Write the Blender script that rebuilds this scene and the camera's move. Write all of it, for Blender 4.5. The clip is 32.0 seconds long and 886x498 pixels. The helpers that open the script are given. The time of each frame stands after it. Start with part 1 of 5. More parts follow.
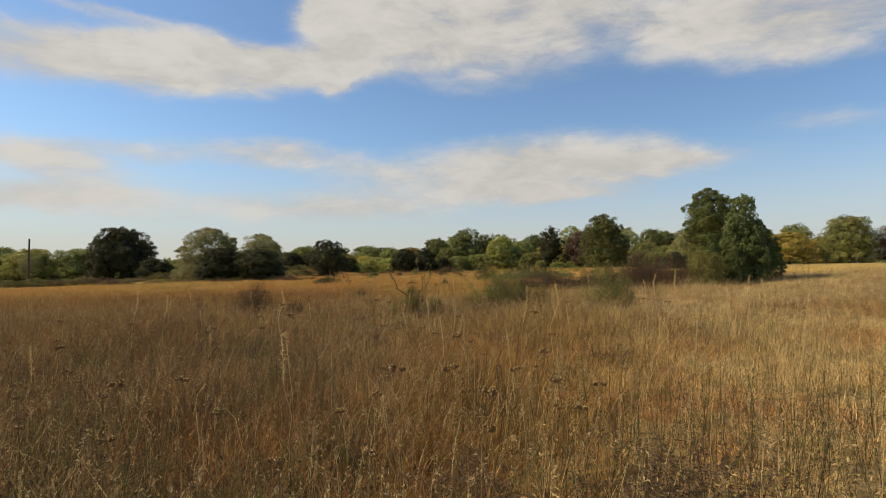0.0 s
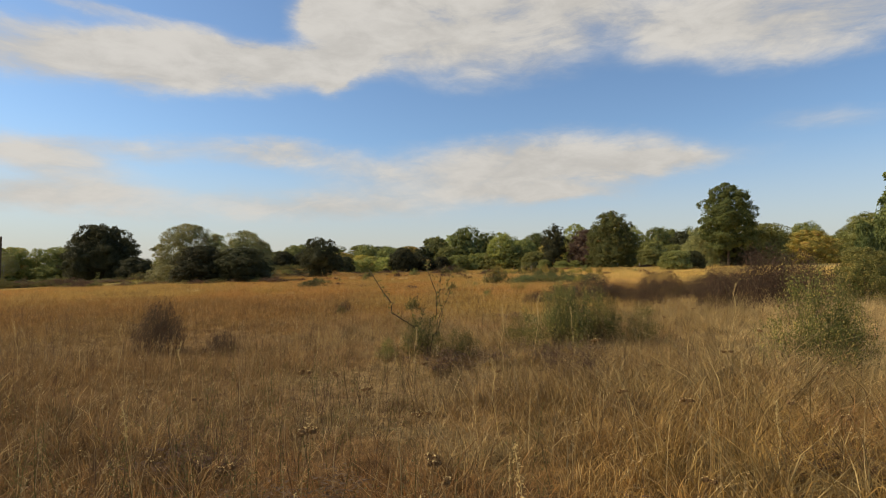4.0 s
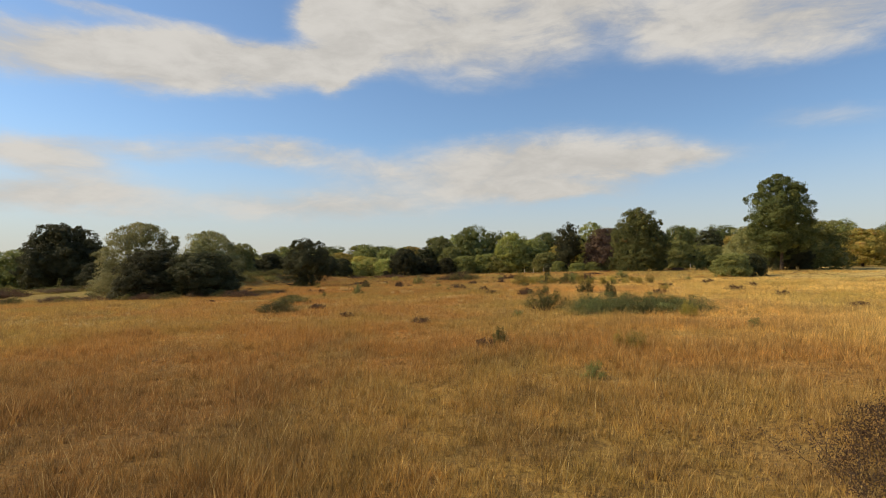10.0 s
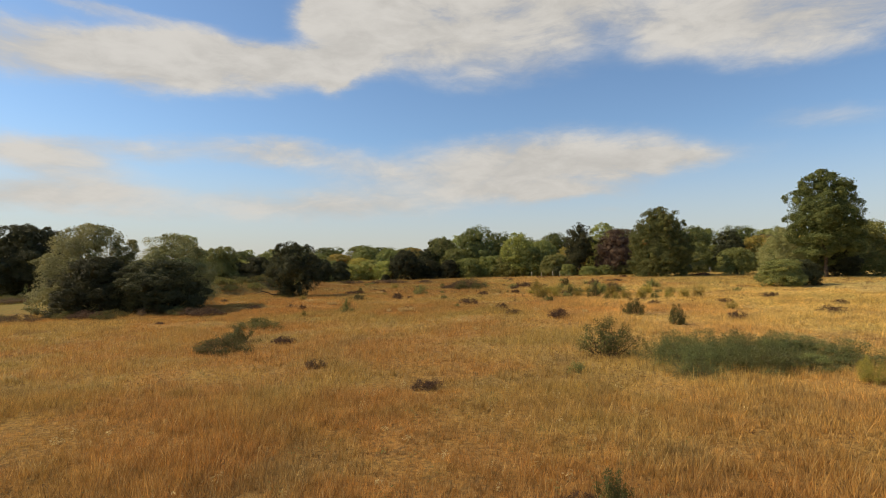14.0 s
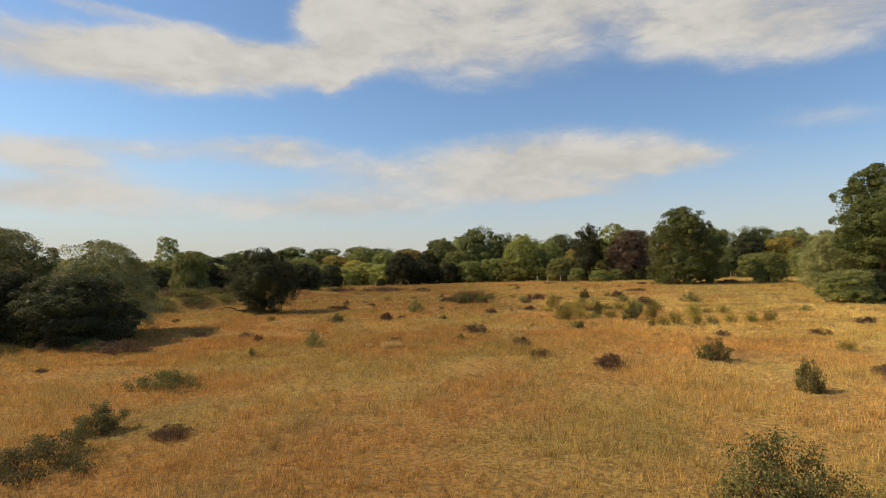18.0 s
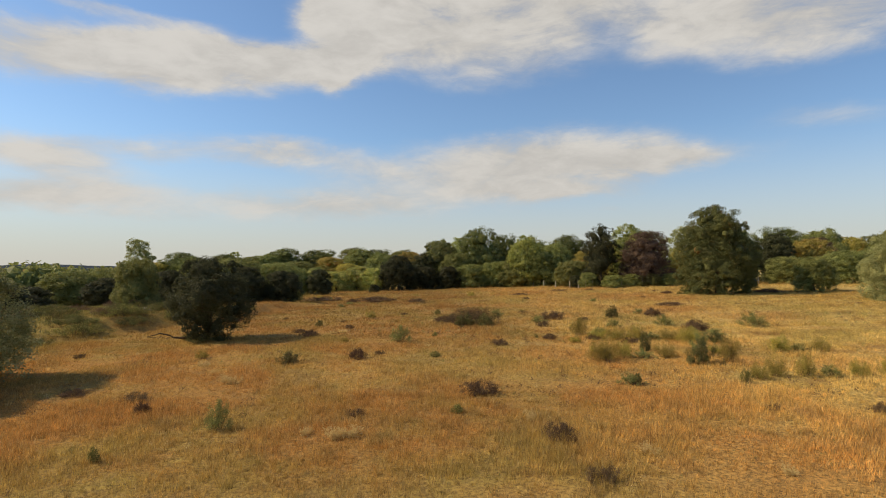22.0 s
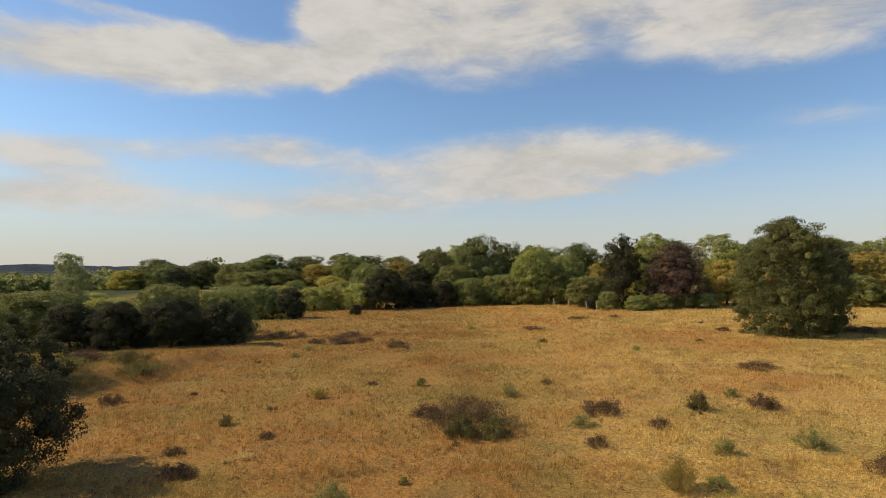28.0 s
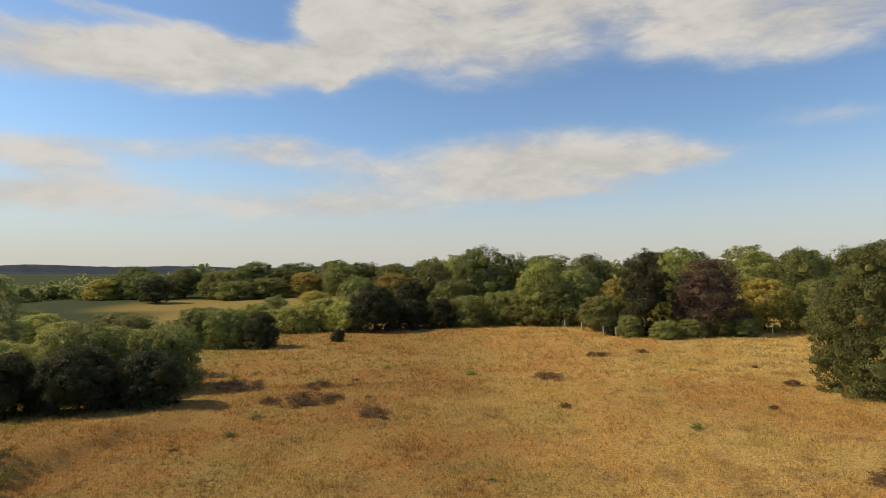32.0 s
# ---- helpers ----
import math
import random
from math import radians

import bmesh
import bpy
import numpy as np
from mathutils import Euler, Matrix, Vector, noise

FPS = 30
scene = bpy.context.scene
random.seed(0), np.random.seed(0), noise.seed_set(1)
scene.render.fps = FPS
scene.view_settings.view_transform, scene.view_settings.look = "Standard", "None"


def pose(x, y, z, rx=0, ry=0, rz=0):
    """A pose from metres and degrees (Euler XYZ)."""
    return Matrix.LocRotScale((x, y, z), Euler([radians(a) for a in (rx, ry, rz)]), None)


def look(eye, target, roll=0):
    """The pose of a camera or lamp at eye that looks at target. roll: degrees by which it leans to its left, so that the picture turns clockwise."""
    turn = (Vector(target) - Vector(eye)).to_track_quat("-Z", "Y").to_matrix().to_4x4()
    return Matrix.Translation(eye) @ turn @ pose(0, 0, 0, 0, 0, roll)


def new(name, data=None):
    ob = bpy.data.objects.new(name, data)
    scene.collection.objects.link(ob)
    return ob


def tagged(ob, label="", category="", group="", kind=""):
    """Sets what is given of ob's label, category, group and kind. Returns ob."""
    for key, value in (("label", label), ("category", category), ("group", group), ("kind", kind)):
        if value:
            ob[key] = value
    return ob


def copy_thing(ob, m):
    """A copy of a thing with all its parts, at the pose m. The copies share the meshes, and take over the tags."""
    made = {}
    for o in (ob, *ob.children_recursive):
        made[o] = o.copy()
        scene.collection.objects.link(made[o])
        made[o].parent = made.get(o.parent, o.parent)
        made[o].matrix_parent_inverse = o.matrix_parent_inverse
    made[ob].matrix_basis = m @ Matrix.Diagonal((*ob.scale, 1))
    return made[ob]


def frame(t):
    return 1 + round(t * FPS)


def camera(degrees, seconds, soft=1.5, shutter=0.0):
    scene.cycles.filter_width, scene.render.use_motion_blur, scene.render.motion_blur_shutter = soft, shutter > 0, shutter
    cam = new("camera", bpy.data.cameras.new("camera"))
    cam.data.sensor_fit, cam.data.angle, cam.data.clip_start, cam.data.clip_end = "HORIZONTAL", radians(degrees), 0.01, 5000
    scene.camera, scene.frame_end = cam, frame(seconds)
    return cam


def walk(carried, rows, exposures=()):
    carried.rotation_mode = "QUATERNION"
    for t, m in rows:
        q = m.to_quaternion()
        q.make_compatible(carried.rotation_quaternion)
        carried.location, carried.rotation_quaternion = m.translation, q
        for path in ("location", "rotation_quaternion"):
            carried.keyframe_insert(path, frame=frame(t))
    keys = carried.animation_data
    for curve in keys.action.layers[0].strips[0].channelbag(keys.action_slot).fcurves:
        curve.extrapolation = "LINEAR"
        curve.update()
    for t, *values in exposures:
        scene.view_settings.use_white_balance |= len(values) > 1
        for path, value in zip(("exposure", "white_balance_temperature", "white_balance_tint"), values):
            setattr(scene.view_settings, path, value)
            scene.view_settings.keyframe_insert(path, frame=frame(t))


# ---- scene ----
cam = camera(77.2, 32.0, soft=0.95)
PATH = [
    (0.0, pose(0.006, 0.001, 1.296, 92.509, 0.003, 0.005)),
    (0.5, pose(-0.081, 0.472, 1.276, 92.499, -0.010, -0.007)),
    (1.0, pose(-0.151, 0.967, 1.283, 92.479, -0.019, -0.035)),
    (1.5, pose(-0.198, 1.507, 1.303, 92.456, -0.027, -0.065)),
    (2.0, pose(-0.227, 2.093, 1.330, 92.434, -0.032, -0.089)),
    (2.5, pose(-0.243, 2.709, 1.358, 92.416, -0.036, -0.109)),
    (3.0, pose(-0.259, 3.342, 1.385, 92.402, -0.036, -0.136)),
    (3.5, pose(-0.294, 3.972, 1.416, 92.395, -0.033, -0.175)),
    (5.5, pose(-0.575, 7.012, 1.620, 92.406, 0.025, -0.391)),
    (6.0, pose(-0.601, 7.788, 1.678, 92.401, 0.043, -0.372)),
    (6.5, pose(-0.636, 8.584, 1.730, 92.391, 0.060, -0.329)),
    (7.0, pose(-0.701, 9.391, 1.790, 92.377, 0.074, -0.274)),
    (7.5, pose(-0.773, 10.185, 1.868, 92.359, 0.086, -0.220)),
    (8.0, pose(-0.845, 10.979, 1.955, 92.339, 0.095, -0.170)),
    (8.5, pose(-0.917, 11.784, 2.038, 92.321, 0.101, -0.131)),
    (9.0, pose(-0.983, 12.576, 2.107, 92.308, 0.104, -0.106)),
    (9.5, pose(-1.036, 13.355, 2.165, 92.300, 0.105, -0.096)),
    (10.0, pose(-1.085, 14.147, 2.217, 92.297, 0.105, -0.096)),
    (10.5, pose(-1.140, 14.955, 2.275, 92.296, 0.104, -0.100)),
    (11.0, pose(-1.201, 15.765, 2.346, 92.296, 0.103, -0.103)),
    (11.5, pose(-1.263, 16.572, 2.421, 92.298, 0.101, -0.101)),
    (12.0, pose(-1.320, 17.366, 2.495, 92.299, 0.098, -0.090)),
    (12.5, pose(-1.361, 18.158, 2.575, 92.300, 0.094, -0.068)),
    (13.0, pose(-1.385, 18.948, 2.665, 92.300, 0.089, -0.037)),
    (13.5, pose(-1.402, 19.725, 2.759, 92.300, 0.085, -0.010)),
    (14.0, pose(-1.425, 20.515, 2.855, 92.300, 0.081, 0.003)),
    (14.5, pose(-1.438, 21.315, 2.953, 92.299, 0.078, 0.003)),
    (16.5, pose(-1.344, 24.708, 3.403, 92.281, 0.080, -0.052)),
    (17.0, pose(-1.363, 25.616, 3.498, 92.279, 0.079, -0.033)),
    (17.5, pose(-1.383, 26.559, 3.581, 92.280, 0.077, -0.013)),
    (18.0, pose(-1.382, 27.535, 3.660, 92.284, 0.075, -0.004)),
    (18.5, pose(-1.366, 28.538, 3.749, 92.290, 0.073, 0.000)),
    (19.0, pose(-1.339, 29.541, 3.849, 92.297, 0.072, 0.013)),
    (19.5, pose(-1.310, 30.527, 3.952, 92.301, 0.074, 0.037)),
    (20.0, pose(-1.280, 31.512, 4.055, 92.299, 0.077, 0.068)),
    (20.5, pose(-1.241, 32.511, 4.158, 92.292, 0.083, 0.093)),
    (21.0, pose(-1.180, 33.541, 4.268, 92.279, 0.088, 0.103)),
    (21.5, pose(-1.101, 34.602, 4.388, 92.261, 0.093, 0.094)),
    (22.0, pose(-1.023, 35.694, 4.515, 92.242, 0.097, 0.070)),
    (22.5, pose(-0.956, 36.802, 4.641, 92.224, 0.100, 0.039)),
    (23.0, pose(-0.901, 37.924, 4.777, 92.210, 0.101, 0.011)),
    (23.5, pose(-0.856, 39.042, 4.940, 92.201, 0.101, -0.013)),
    (24.0, pose(-0.818, 40.146, 5.129, 92.197, 0.101, -0.037)),
    (24.5, pose(-0.779, 41.261, 5.334, 92.196, 0.101, -0.056)),
    (25.0, pose(-0.740, 42.392, 5.551, 92.195, 0.101, -0.061)),
    (25.5, pose(-0.703, 43.525, 5.781, 92.196, 0.101, -0.057)),
    (27.5, pose(-0.481, 47.989, 6.806, 92.200, 0.100, -0.099)),
    (28.0, pose(-0.402, 49.171, 7.068, 92.200, 0.100, -0.087)),
    (28.5, pose(-0.316, 50.357, 7.337, 92.200, 0.100, -0.062)),
    (29.0, pose(-0.243, 51.563, 7.615, 92.200, 0.100, -0.041)),
    (29.5, pose(-0.180, 52.812, 7.904, 92.200, 0.100, -0.042)),
    (30.0, pose(-0.116, 54.091, 8.207, 92.200, 0.100, -0.061)),
    (30.5, pose(-0.043, 55.372, 8.518, 92.200, 0.100, -0.085)),
    (31.0, pose(0.040, 56.650, 8.834, 92.200, 0.100, -0.100)),
    (31.5, pose(0.118, 57.926, 9.156, 92.200, 0.100, -0.104)),
    (32.0, pose(0.181, 59.218, 9.476, 92.200, 0.100, -0.098)),
]
walk(cam, PATH, [(0.0, 0.0, 7950, 10), (32.0, 0.0, 7950, 10)])

# ---- light: late-summer sun from the left, broken cloud ----
SUN_EL, SUN_AZ = radians(40), radians(-84)     # azimuth from +y, clockwise
to_sun = Vector((math.sin(SUN_AZ) * math.cos(SUN_EL), math.cos(SUN_AZ) * math.cos(SUN_EL), math.sin(SUN_EL)))
sun = new("sun", bpy.data.lights.new("sun", "SUN"))
sun.data.energy, sun.data.angle, sun.data.color = 4.6, radians(0.6), (1.0, 0.89, 0.7)
sun.matrix_world = look(to_sun * 200, (0, 0, 0))


class Nodes:
    """Short writing for node trees."""

    def __init__(self, tree):
        self.tree = tree
        tree.nodes.clear()

    def add(self, kind, inputs=None):
        n = self.tree.nodes.new(kind)
        for k, v in (inputs or {}).items():
            self.put(n.inputs[k], v)
        return n

    def scale(self, v, k):
        n = self.add("ShaderNodeVectorMath")
        n.operation = "SCALE"
        self.put(n.inputs[0], v)
        self.put(n.inputs[3], k)
        return n.outputs[0]

    def put(self, socket, v):
        if isinstance(v, bpy.types.NodeSocket):
            self.tree.links.new(v, socket)
        elif isinstance(v, tuple) and len(v) == 3 and socket.type == "RGBA":
            socket.default_value = (*v, 1)
        else:
            socket.default_value = v

    def math(self, op, a, b=0.0, clamp=False):
        n = self.add("ShaderNodeMath")
        n.operation, n.use_clamp = op, clamp
        self.put(n.inputs[0], a)
        self.put(n.inputs[1], b)
        return n.outputs[0]

    def ramp(self, v, lo, hi, a=0.0, b=1.0):
        n = self.add("ShaderNodeMapRange")
        n.interpolation_type = "SMOOTHSTEP"
        for k, s in enumerate((v, lo, hi, a, b)):
            self.put(n.inputs[k], s)
        return n.outputs[0]

    def noise(self, vec, scale, detail=4.0, rough=0.55, distortion=0.0):
        n = self.add("ShaderNodeTexNoise", inputs={"Vector": vec, "Scale": scale, "Detail": detail, "Roughness": rough, "Distortion": distortion})
        return n.outputs[0]

    def mix(self, f, a, b, blend="MIX"):
        n = self.add("ShaderNodeMix")
        n.data_type, n.blend_type = "RGBA", blend
        self.put(n.inputs[0], f)
        self.put(n.inputs[6], a)
        self.put(n.inputs[7], b)
        return n.outputs[2]


def build_world():
    world = bpy.data.worlds.new("world")
    scene.world = world
    world.use_nodes = True
    n = Nodes(world.node_tree)
    sky = n.add("ShaderNodeTexSky")
    sky.sky_type, sky.sun_disc, sky.sun_elevation, sky.sun_rotation = "NISHITA", False, SUN_EL, SUN_AZ
    sky.air_density, sky.dust_density, sky.ozone_density = 1.0, 0.3, 2.0
    way = n.add("ShaderNodeTexCoord").outputs["Generated"]
    sep = n.add("ShaderNodeSeparateXYZ", inputs={0: way})
    az = n.math("ARCTAN2", sep.outputs[0], sep.outputs[1])
    el = n.math("ARCSINE", sep.outputs[2])
    uv = n.add("ShaderNodeCombineXYZ", inputs={0: az, 1: n.math("MULTIPLY", el, 2.6), 2: 0.0}).outputs[0]
    big = n.noise(uv, 3.6, 8.0, 0.62, 0.5)
    fine = n.noise(uv, 13.0, 8.0, 0.66, 0.6)
    rough = n.math("ADD", n.math("MULTIPLY", n.math("SUBTRACT", big, 0.5), 4.2), n.math("MULTIPLY", n.math("SUBTRACT", fine, 0.5), 1.7))

    warp = n.math("MULTIPLY", n.math("SUBTRACT", n.noise(uv, 7.0, 5.0, 0.6), 0.5), 0.09)
    warp_up = n.math("MULTIPLY", n.math("SUBTRACT", n.noise(n.scale(uv, -1.0), 8.0, 6.0, 0.62), 0.5), 0.05)
    az_cloud, el_cloud = n.math("ADD", az, warp), n.math("ADD", el, warp_up)
    banks = []

    def bank(a0, e0, wa, we, tilt=0.0, weight=1.0, flat=1.0):
        """A cloud bank about azimuth a0 and elevation e0, in degrees; flat: how even it is up to its edge."""
        da = n.math("SUBTRACT", az_cloud, radians(a0))
        de = n.math("SUBTRACT", n.math("SUBTRACT", el_cloud, radians(e0)), n.math("MULTIPLY", da, tilt))
        d = n.math("ADD", n.math("POWER", n.math("ABSOLUTE", n.math("DIVIDE", da, radians(wa))), 2.0), n.math("POWER", n.math("ABSOLUTE", n.math("DIVIDE", de, radians(we))), 2.0))
        banks.append(n.math("MULTIPLY", n.math("EXPONENT", n.math("MULTIPLY", n.math("POWER", d, flat), -1.0)), weight))

    # the upper banks
    bank(4.0, 29.5, 19.5, 10.6, 0.0, 1.1, 3.0)
    bank(-10.0, 23.5, 5.0, 4.2, 0.0, 1.0, 2.0)
    bank(-11.0, 18.8, 1.6, 1.8, 0.0, 0.7)
    bank(-30.0, 18.6, 17.0, 2.6, 0.05, 1.15, 1.5)
    bank(-25.0, 20.6, 4.0, 1.5, 0.0, 0.7)
    bank(-16.0, 20.0, 5.0, 1.5, 0.0, 0.7)
    bank(-34.0, 22.4, 10.0, 0.6, 0.0, 0.5)
    bank(36.0, 23.2, 13.5, 5.2, 0.04, 1.1, 2.2)
    bank(22.0, 22.0, 4.0, 2.6, 0.0, 0.5)
    # the middle bank with its wings and streaks
    bank(9.5, 10.9, 13.0, 3.2, 0.03, 1.15, 1.4)
    bank(21.0, 10.6, 8.5, 1.2, -0.02, 0.85)
    bank(-17.0, 11.7, 8.0, 1.4, 0.0, 0.9)
    bank(-8.0, 10.0, 6.5, 1.5, 0.0, 0.5)
    bank(-10.5, 6.8, 16.0, 1.7, 0.03, 0.85)
    bank(11.5, 8.1, 7.0, 0.8, 0.0, 0.7)
    # low on the left, and thin wisps
    bank(-36.0, 9.8, 6.0, 1.6, -0.08, 0.9)
    bank(-36.0, 6.5, 9.0, 1.7, 0.0, 0.9)
    bank(-29.0, 11.0, 5.0, 0.8, 0.0, 0.5)
    bank(35.5, 13.0, 6.0, 1.3, -0.05, 0.42)
    bank(17.0, 6.1, 1.6, 0.4, 0.0, 0.4)
    total = banks[0]
    for c in banks[1:]:
        total = n.math("ADD", total, c)
    total = n.math("MULTIPLY", total, n.math("ADD", 1.0, n.math("MULTIPLY", rough, 0.5)))
    mask = n.math("MULTIPLY", n.ramp(total, 0.1, 1.05), 0.97)
    overhead = n.math("MULTIPLY", n.ramp(big, 0.5, 0.75), n.ramp(el, radians(38), radians(52), 0.0, 0.75))
    around = n.math("MULTIPLY", n.math("MULTIPLY", n.ramp(big, 0.5, 0.7), n.ramp(n.math("ABSOLUTE", az), radians(46), radians(70), 0.0, 0.7)), n.ramp(el, 0.02, 0.15))
    mask = n.math("MAXIMUM", mask, n.math("MAXIMUM", overhead, around))
    haze = n.math("MULTIPLY", n.ramp(el, radians(-1), radians(14), 1.0, 0.0), 0.9)
    body = n.math("ADD", n.math("MULTIPLY", big, 0.5), n.math("ADD", n.math("MULTIPLY", fine, 0.3), n.math("MULTIPLY", n.noise(uv, 5.5, 6.0, 0.6, 0.3), 0.3)))
    shade = n.ramp(body, 0.44, 0.66, 0.9, 1.12)
    blue = n.mix(1.0, sky.outputs[0], SKY_TINT, "MULTIPLY")
    white = n.scale(CLOUD, shade)
    col = n.mix(mask, n.mix(haze, blue, HAZE), white)
    bg = n.add("ShaderNodeBackground", inputs={"Color": col, "Strength": SKY_STRENGTH})
    out = n.add("ShaderNodeOutputWorld")
    n.tree.links.new(bg.outputs[0], out.inputs[0])


SKY_STRENGTH = 0.1
SKY_TINT = (1.0, 1.3, 1.62)
CLOUD = (5.45, 5.78, 6.3)
HAZE = (4.95, 5.2, 5.7)
build_world()


# ---- materials ----
def material(name):
    m = bpy.data.materials.new(name)
    m.use_nodes = True
    return m, Nodes(m.node_tree)


def finish(n, colour, rough=0.8, through_light=0.0, bump=None, height=0.02, spec=0.05):
    s = n.add("ShaderNodeBsdfPrincipled", inputs={"Base Color": colour, "Roughness": rough, "Specular IOR Level": spec})
    if bump is not None:
        b = n.add("ShaderNodeBump", inputs={"Strength": 0.8, "Distance": height, "Height": bump})
        n.tree.links.new(b.outputs[0], s.inputs["Normal"])
    shader = s.outputs[0]
    if through_light:
        tr = n.add("ShaderNodeBsdfTranslucent", inputs={"Color": colour})
        mx = n.add("ShaderNodeMixShader", inputs={0: through_light, 1: shader, 2: tr.outputs[0]})
        shader = mx.outputs[0]
    n.tree.links.new(shader, n.add("ShaderNodeOutputMaterial").inputs[0])


def leaf_material(name, dark, light, dry=None, dry_share=0.0):
    """Leaves: each differs a little, whole plants differ too."""
    m, n = material(name)
    geo = n.add("ShaderNodeNewGeometry")
    info = n.add("ShaderNodeObjectInfo")
    patch = n.noise(n.add("ShaderNodeTexCoord").outputs["Object"], 0.9, 3.0)
    f = n.math("ADD", n.math("MULTIPLY", geo.outputs["Random Per Island"], 0.55), n.math("MULTIPLY", n.ramp(patch, 0.35, 0.65), 0.5), clamp=True)
    col = n.mix(f, dark, light)
    if dry:
        r = n.math("ADD", geo.outputs["Random Per Island"], n.math("MULTIPLY", patch, 0.35))
        col = n.mix(n.ramp(r, 1.2 - dry_share, 1.25 - dry_share), col, dry)
    hsv = n.add("ShaderNodeHueSaturation", inputs={"Hue": n.math("ADD", 0.476, n.math("MULTIPLY", info.outputs["Random"], 0.026)), "Saturation": 1.0, "Value": n.math("ADD", 1.0, n.math("MULTIPLY", info.outputs["Random"], 0.4)), "Color": col})
    finish(n, hsv.outputs[0], 0.6, 0.34, spec=0.2)
    return m


def bark_material(name, a, b, scale=9.0):
    m, n = material(name)
    co = n.add("ShaderNodeTexCoord").outputs["Object"]
    v = n.noise(co, scale, 6.0, 0.65)
    finish(n, n.mix(n.ramp(v, 0.35, 0.65), a, b), 0.9, bump=v, height=0.03)
    return m


def field_colour(n):
    """The field's broad colours: rust, ochre and straw, by place, with far cloud shade put in; greener beyond its left
    edge and in the distance.
    """
    pos = n.add("ShaderNodeNewGeometry").outputs["Position"]
    sep = n.add("ShaderNodeSeparateXYZ", inputs={0: pos})
    x, y = sep.outputs[0], sep.outputs[1]
    n1 = n.noise(pos, 0.085, 4.0, 0.55)
    n2 = n.noise(pos, 0.5, 4.0, 0.6)
    n3 = n.noise(pos, 2.3, 3.0, 0.6)
    n4 = n.noise(pos, 0.21, 5.0, 0.65)
    side = n.math("ADD", n.math("DIVIDE", x, n.math("ADD", n.math("MULTIPLY", y, 0.35), 5.0)), n.math("MULTIPLY", n.math("SUBTRACT", n1, 0.5), 2.5))
    col = n.mix(n.ramp(side, -0.2, 0.9), RUST, STRAW)
    col = n.mix(n.ramp(n.math("ADD", n1, n.math("MULTIPLY", n.math("SUBTRACT", n2, 0.5), 0.8)), 0.42, 0.66), col, OCHRE)
    col = n.mix(n.ramp(n2, 0.5, 0.7, 0.0, 0.7), col, BROWN)
    col = n.mix(n.ramp(n.noise(pos, 1.1, 5.0, 0.7), 0.52, 0.68, 0.0, 0.55), col, BROWN)
    col = n.mix(n.math("MULTIPLY", n.ramp(n4, 0.46, 0.66, 0.0, 0.6), n.ramp(y, 24.0, 40.0, 0.45, 1.0)), col, OLIVE)
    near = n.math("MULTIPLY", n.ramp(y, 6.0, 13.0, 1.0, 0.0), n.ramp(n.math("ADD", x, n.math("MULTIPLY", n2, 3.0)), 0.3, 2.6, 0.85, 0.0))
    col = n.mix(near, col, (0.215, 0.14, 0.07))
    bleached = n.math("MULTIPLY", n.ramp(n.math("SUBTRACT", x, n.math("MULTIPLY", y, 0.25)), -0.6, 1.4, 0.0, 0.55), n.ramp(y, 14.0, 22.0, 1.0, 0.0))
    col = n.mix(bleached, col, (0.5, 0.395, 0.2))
    close = n.ramp(y, 10.0, 20.0, 1.0, 0.25)
    col = n.mix(n.math("MULTIPLY", n.ramp(n.noise(pos, 0.9, 4.0, 0.65), 0.5, 0.64, 0.0, 0.75), close), col, (0.33, 0.15, 0.05))
    col = n.mix(n.math("MULTIPLY", n.ramp(n.noise(pos, 1.5, 4.0, 0.65), 0.53, 0.66, 0.0, 0.7), close), col, (0.2, 0.165, 0.075))
    cropped = n.math("MULTIPLY", n.ramp(y, 6.0, 9.0, 0.0, 0.55), n.ramp(y, 12.0, 17.0, 1.0, 0.0))
    col = n.mix(cropped, col, n.mix(n.ramp(n.noise(pos, 2.6, 5.0, 0.7), 0.42, 0.6), (0.2, 0.145, 0.08), (0.42, 0.31, 0.16)))
    weeds = n.math("MULTIPLY", n.math("MULTIPLY", n.math("MULTIPLY", n.ramp(y, 3.0, 5.5), n.ramp(y, 8.5, 12.0, 1.7, 1.0)), n.ramp(y, 20.0, 28.0, 1.0, 0.0)), n.ramp(n.math("ADD", x, n.math("MULTIPLY", n2, 3.0)), -2.4, 0.6, 0.55, 0.0))
    col = n.mix(weeds, col, BROWN)
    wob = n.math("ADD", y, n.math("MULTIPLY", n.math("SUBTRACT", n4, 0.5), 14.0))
    # k: brightness along y; the drop past y 58 paints in cloud shade
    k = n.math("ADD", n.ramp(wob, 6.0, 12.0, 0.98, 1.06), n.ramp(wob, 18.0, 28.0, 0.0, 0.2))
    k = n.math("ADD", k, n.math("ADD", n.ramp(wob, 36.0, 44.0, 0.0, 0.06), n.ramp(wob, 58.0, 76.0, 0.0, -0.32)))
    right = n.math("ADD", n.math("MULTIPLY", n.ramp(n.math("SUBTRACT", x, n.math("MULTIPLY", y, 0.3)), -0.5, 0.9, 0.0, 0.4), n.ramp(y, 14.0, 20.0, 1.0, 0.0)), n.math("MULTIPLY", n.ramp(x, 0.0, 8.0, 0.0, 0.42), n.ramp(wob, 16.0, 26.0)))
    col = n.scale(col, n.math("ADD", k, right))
    left = n.math("MULTIPLY", n.ramp(n.math("ADD", x, n.math("MULTIPLY", n4, 10.0)), -21.0, -12.0, 1.0, 0.0), n.ramp(y, 45.0, 60.0))
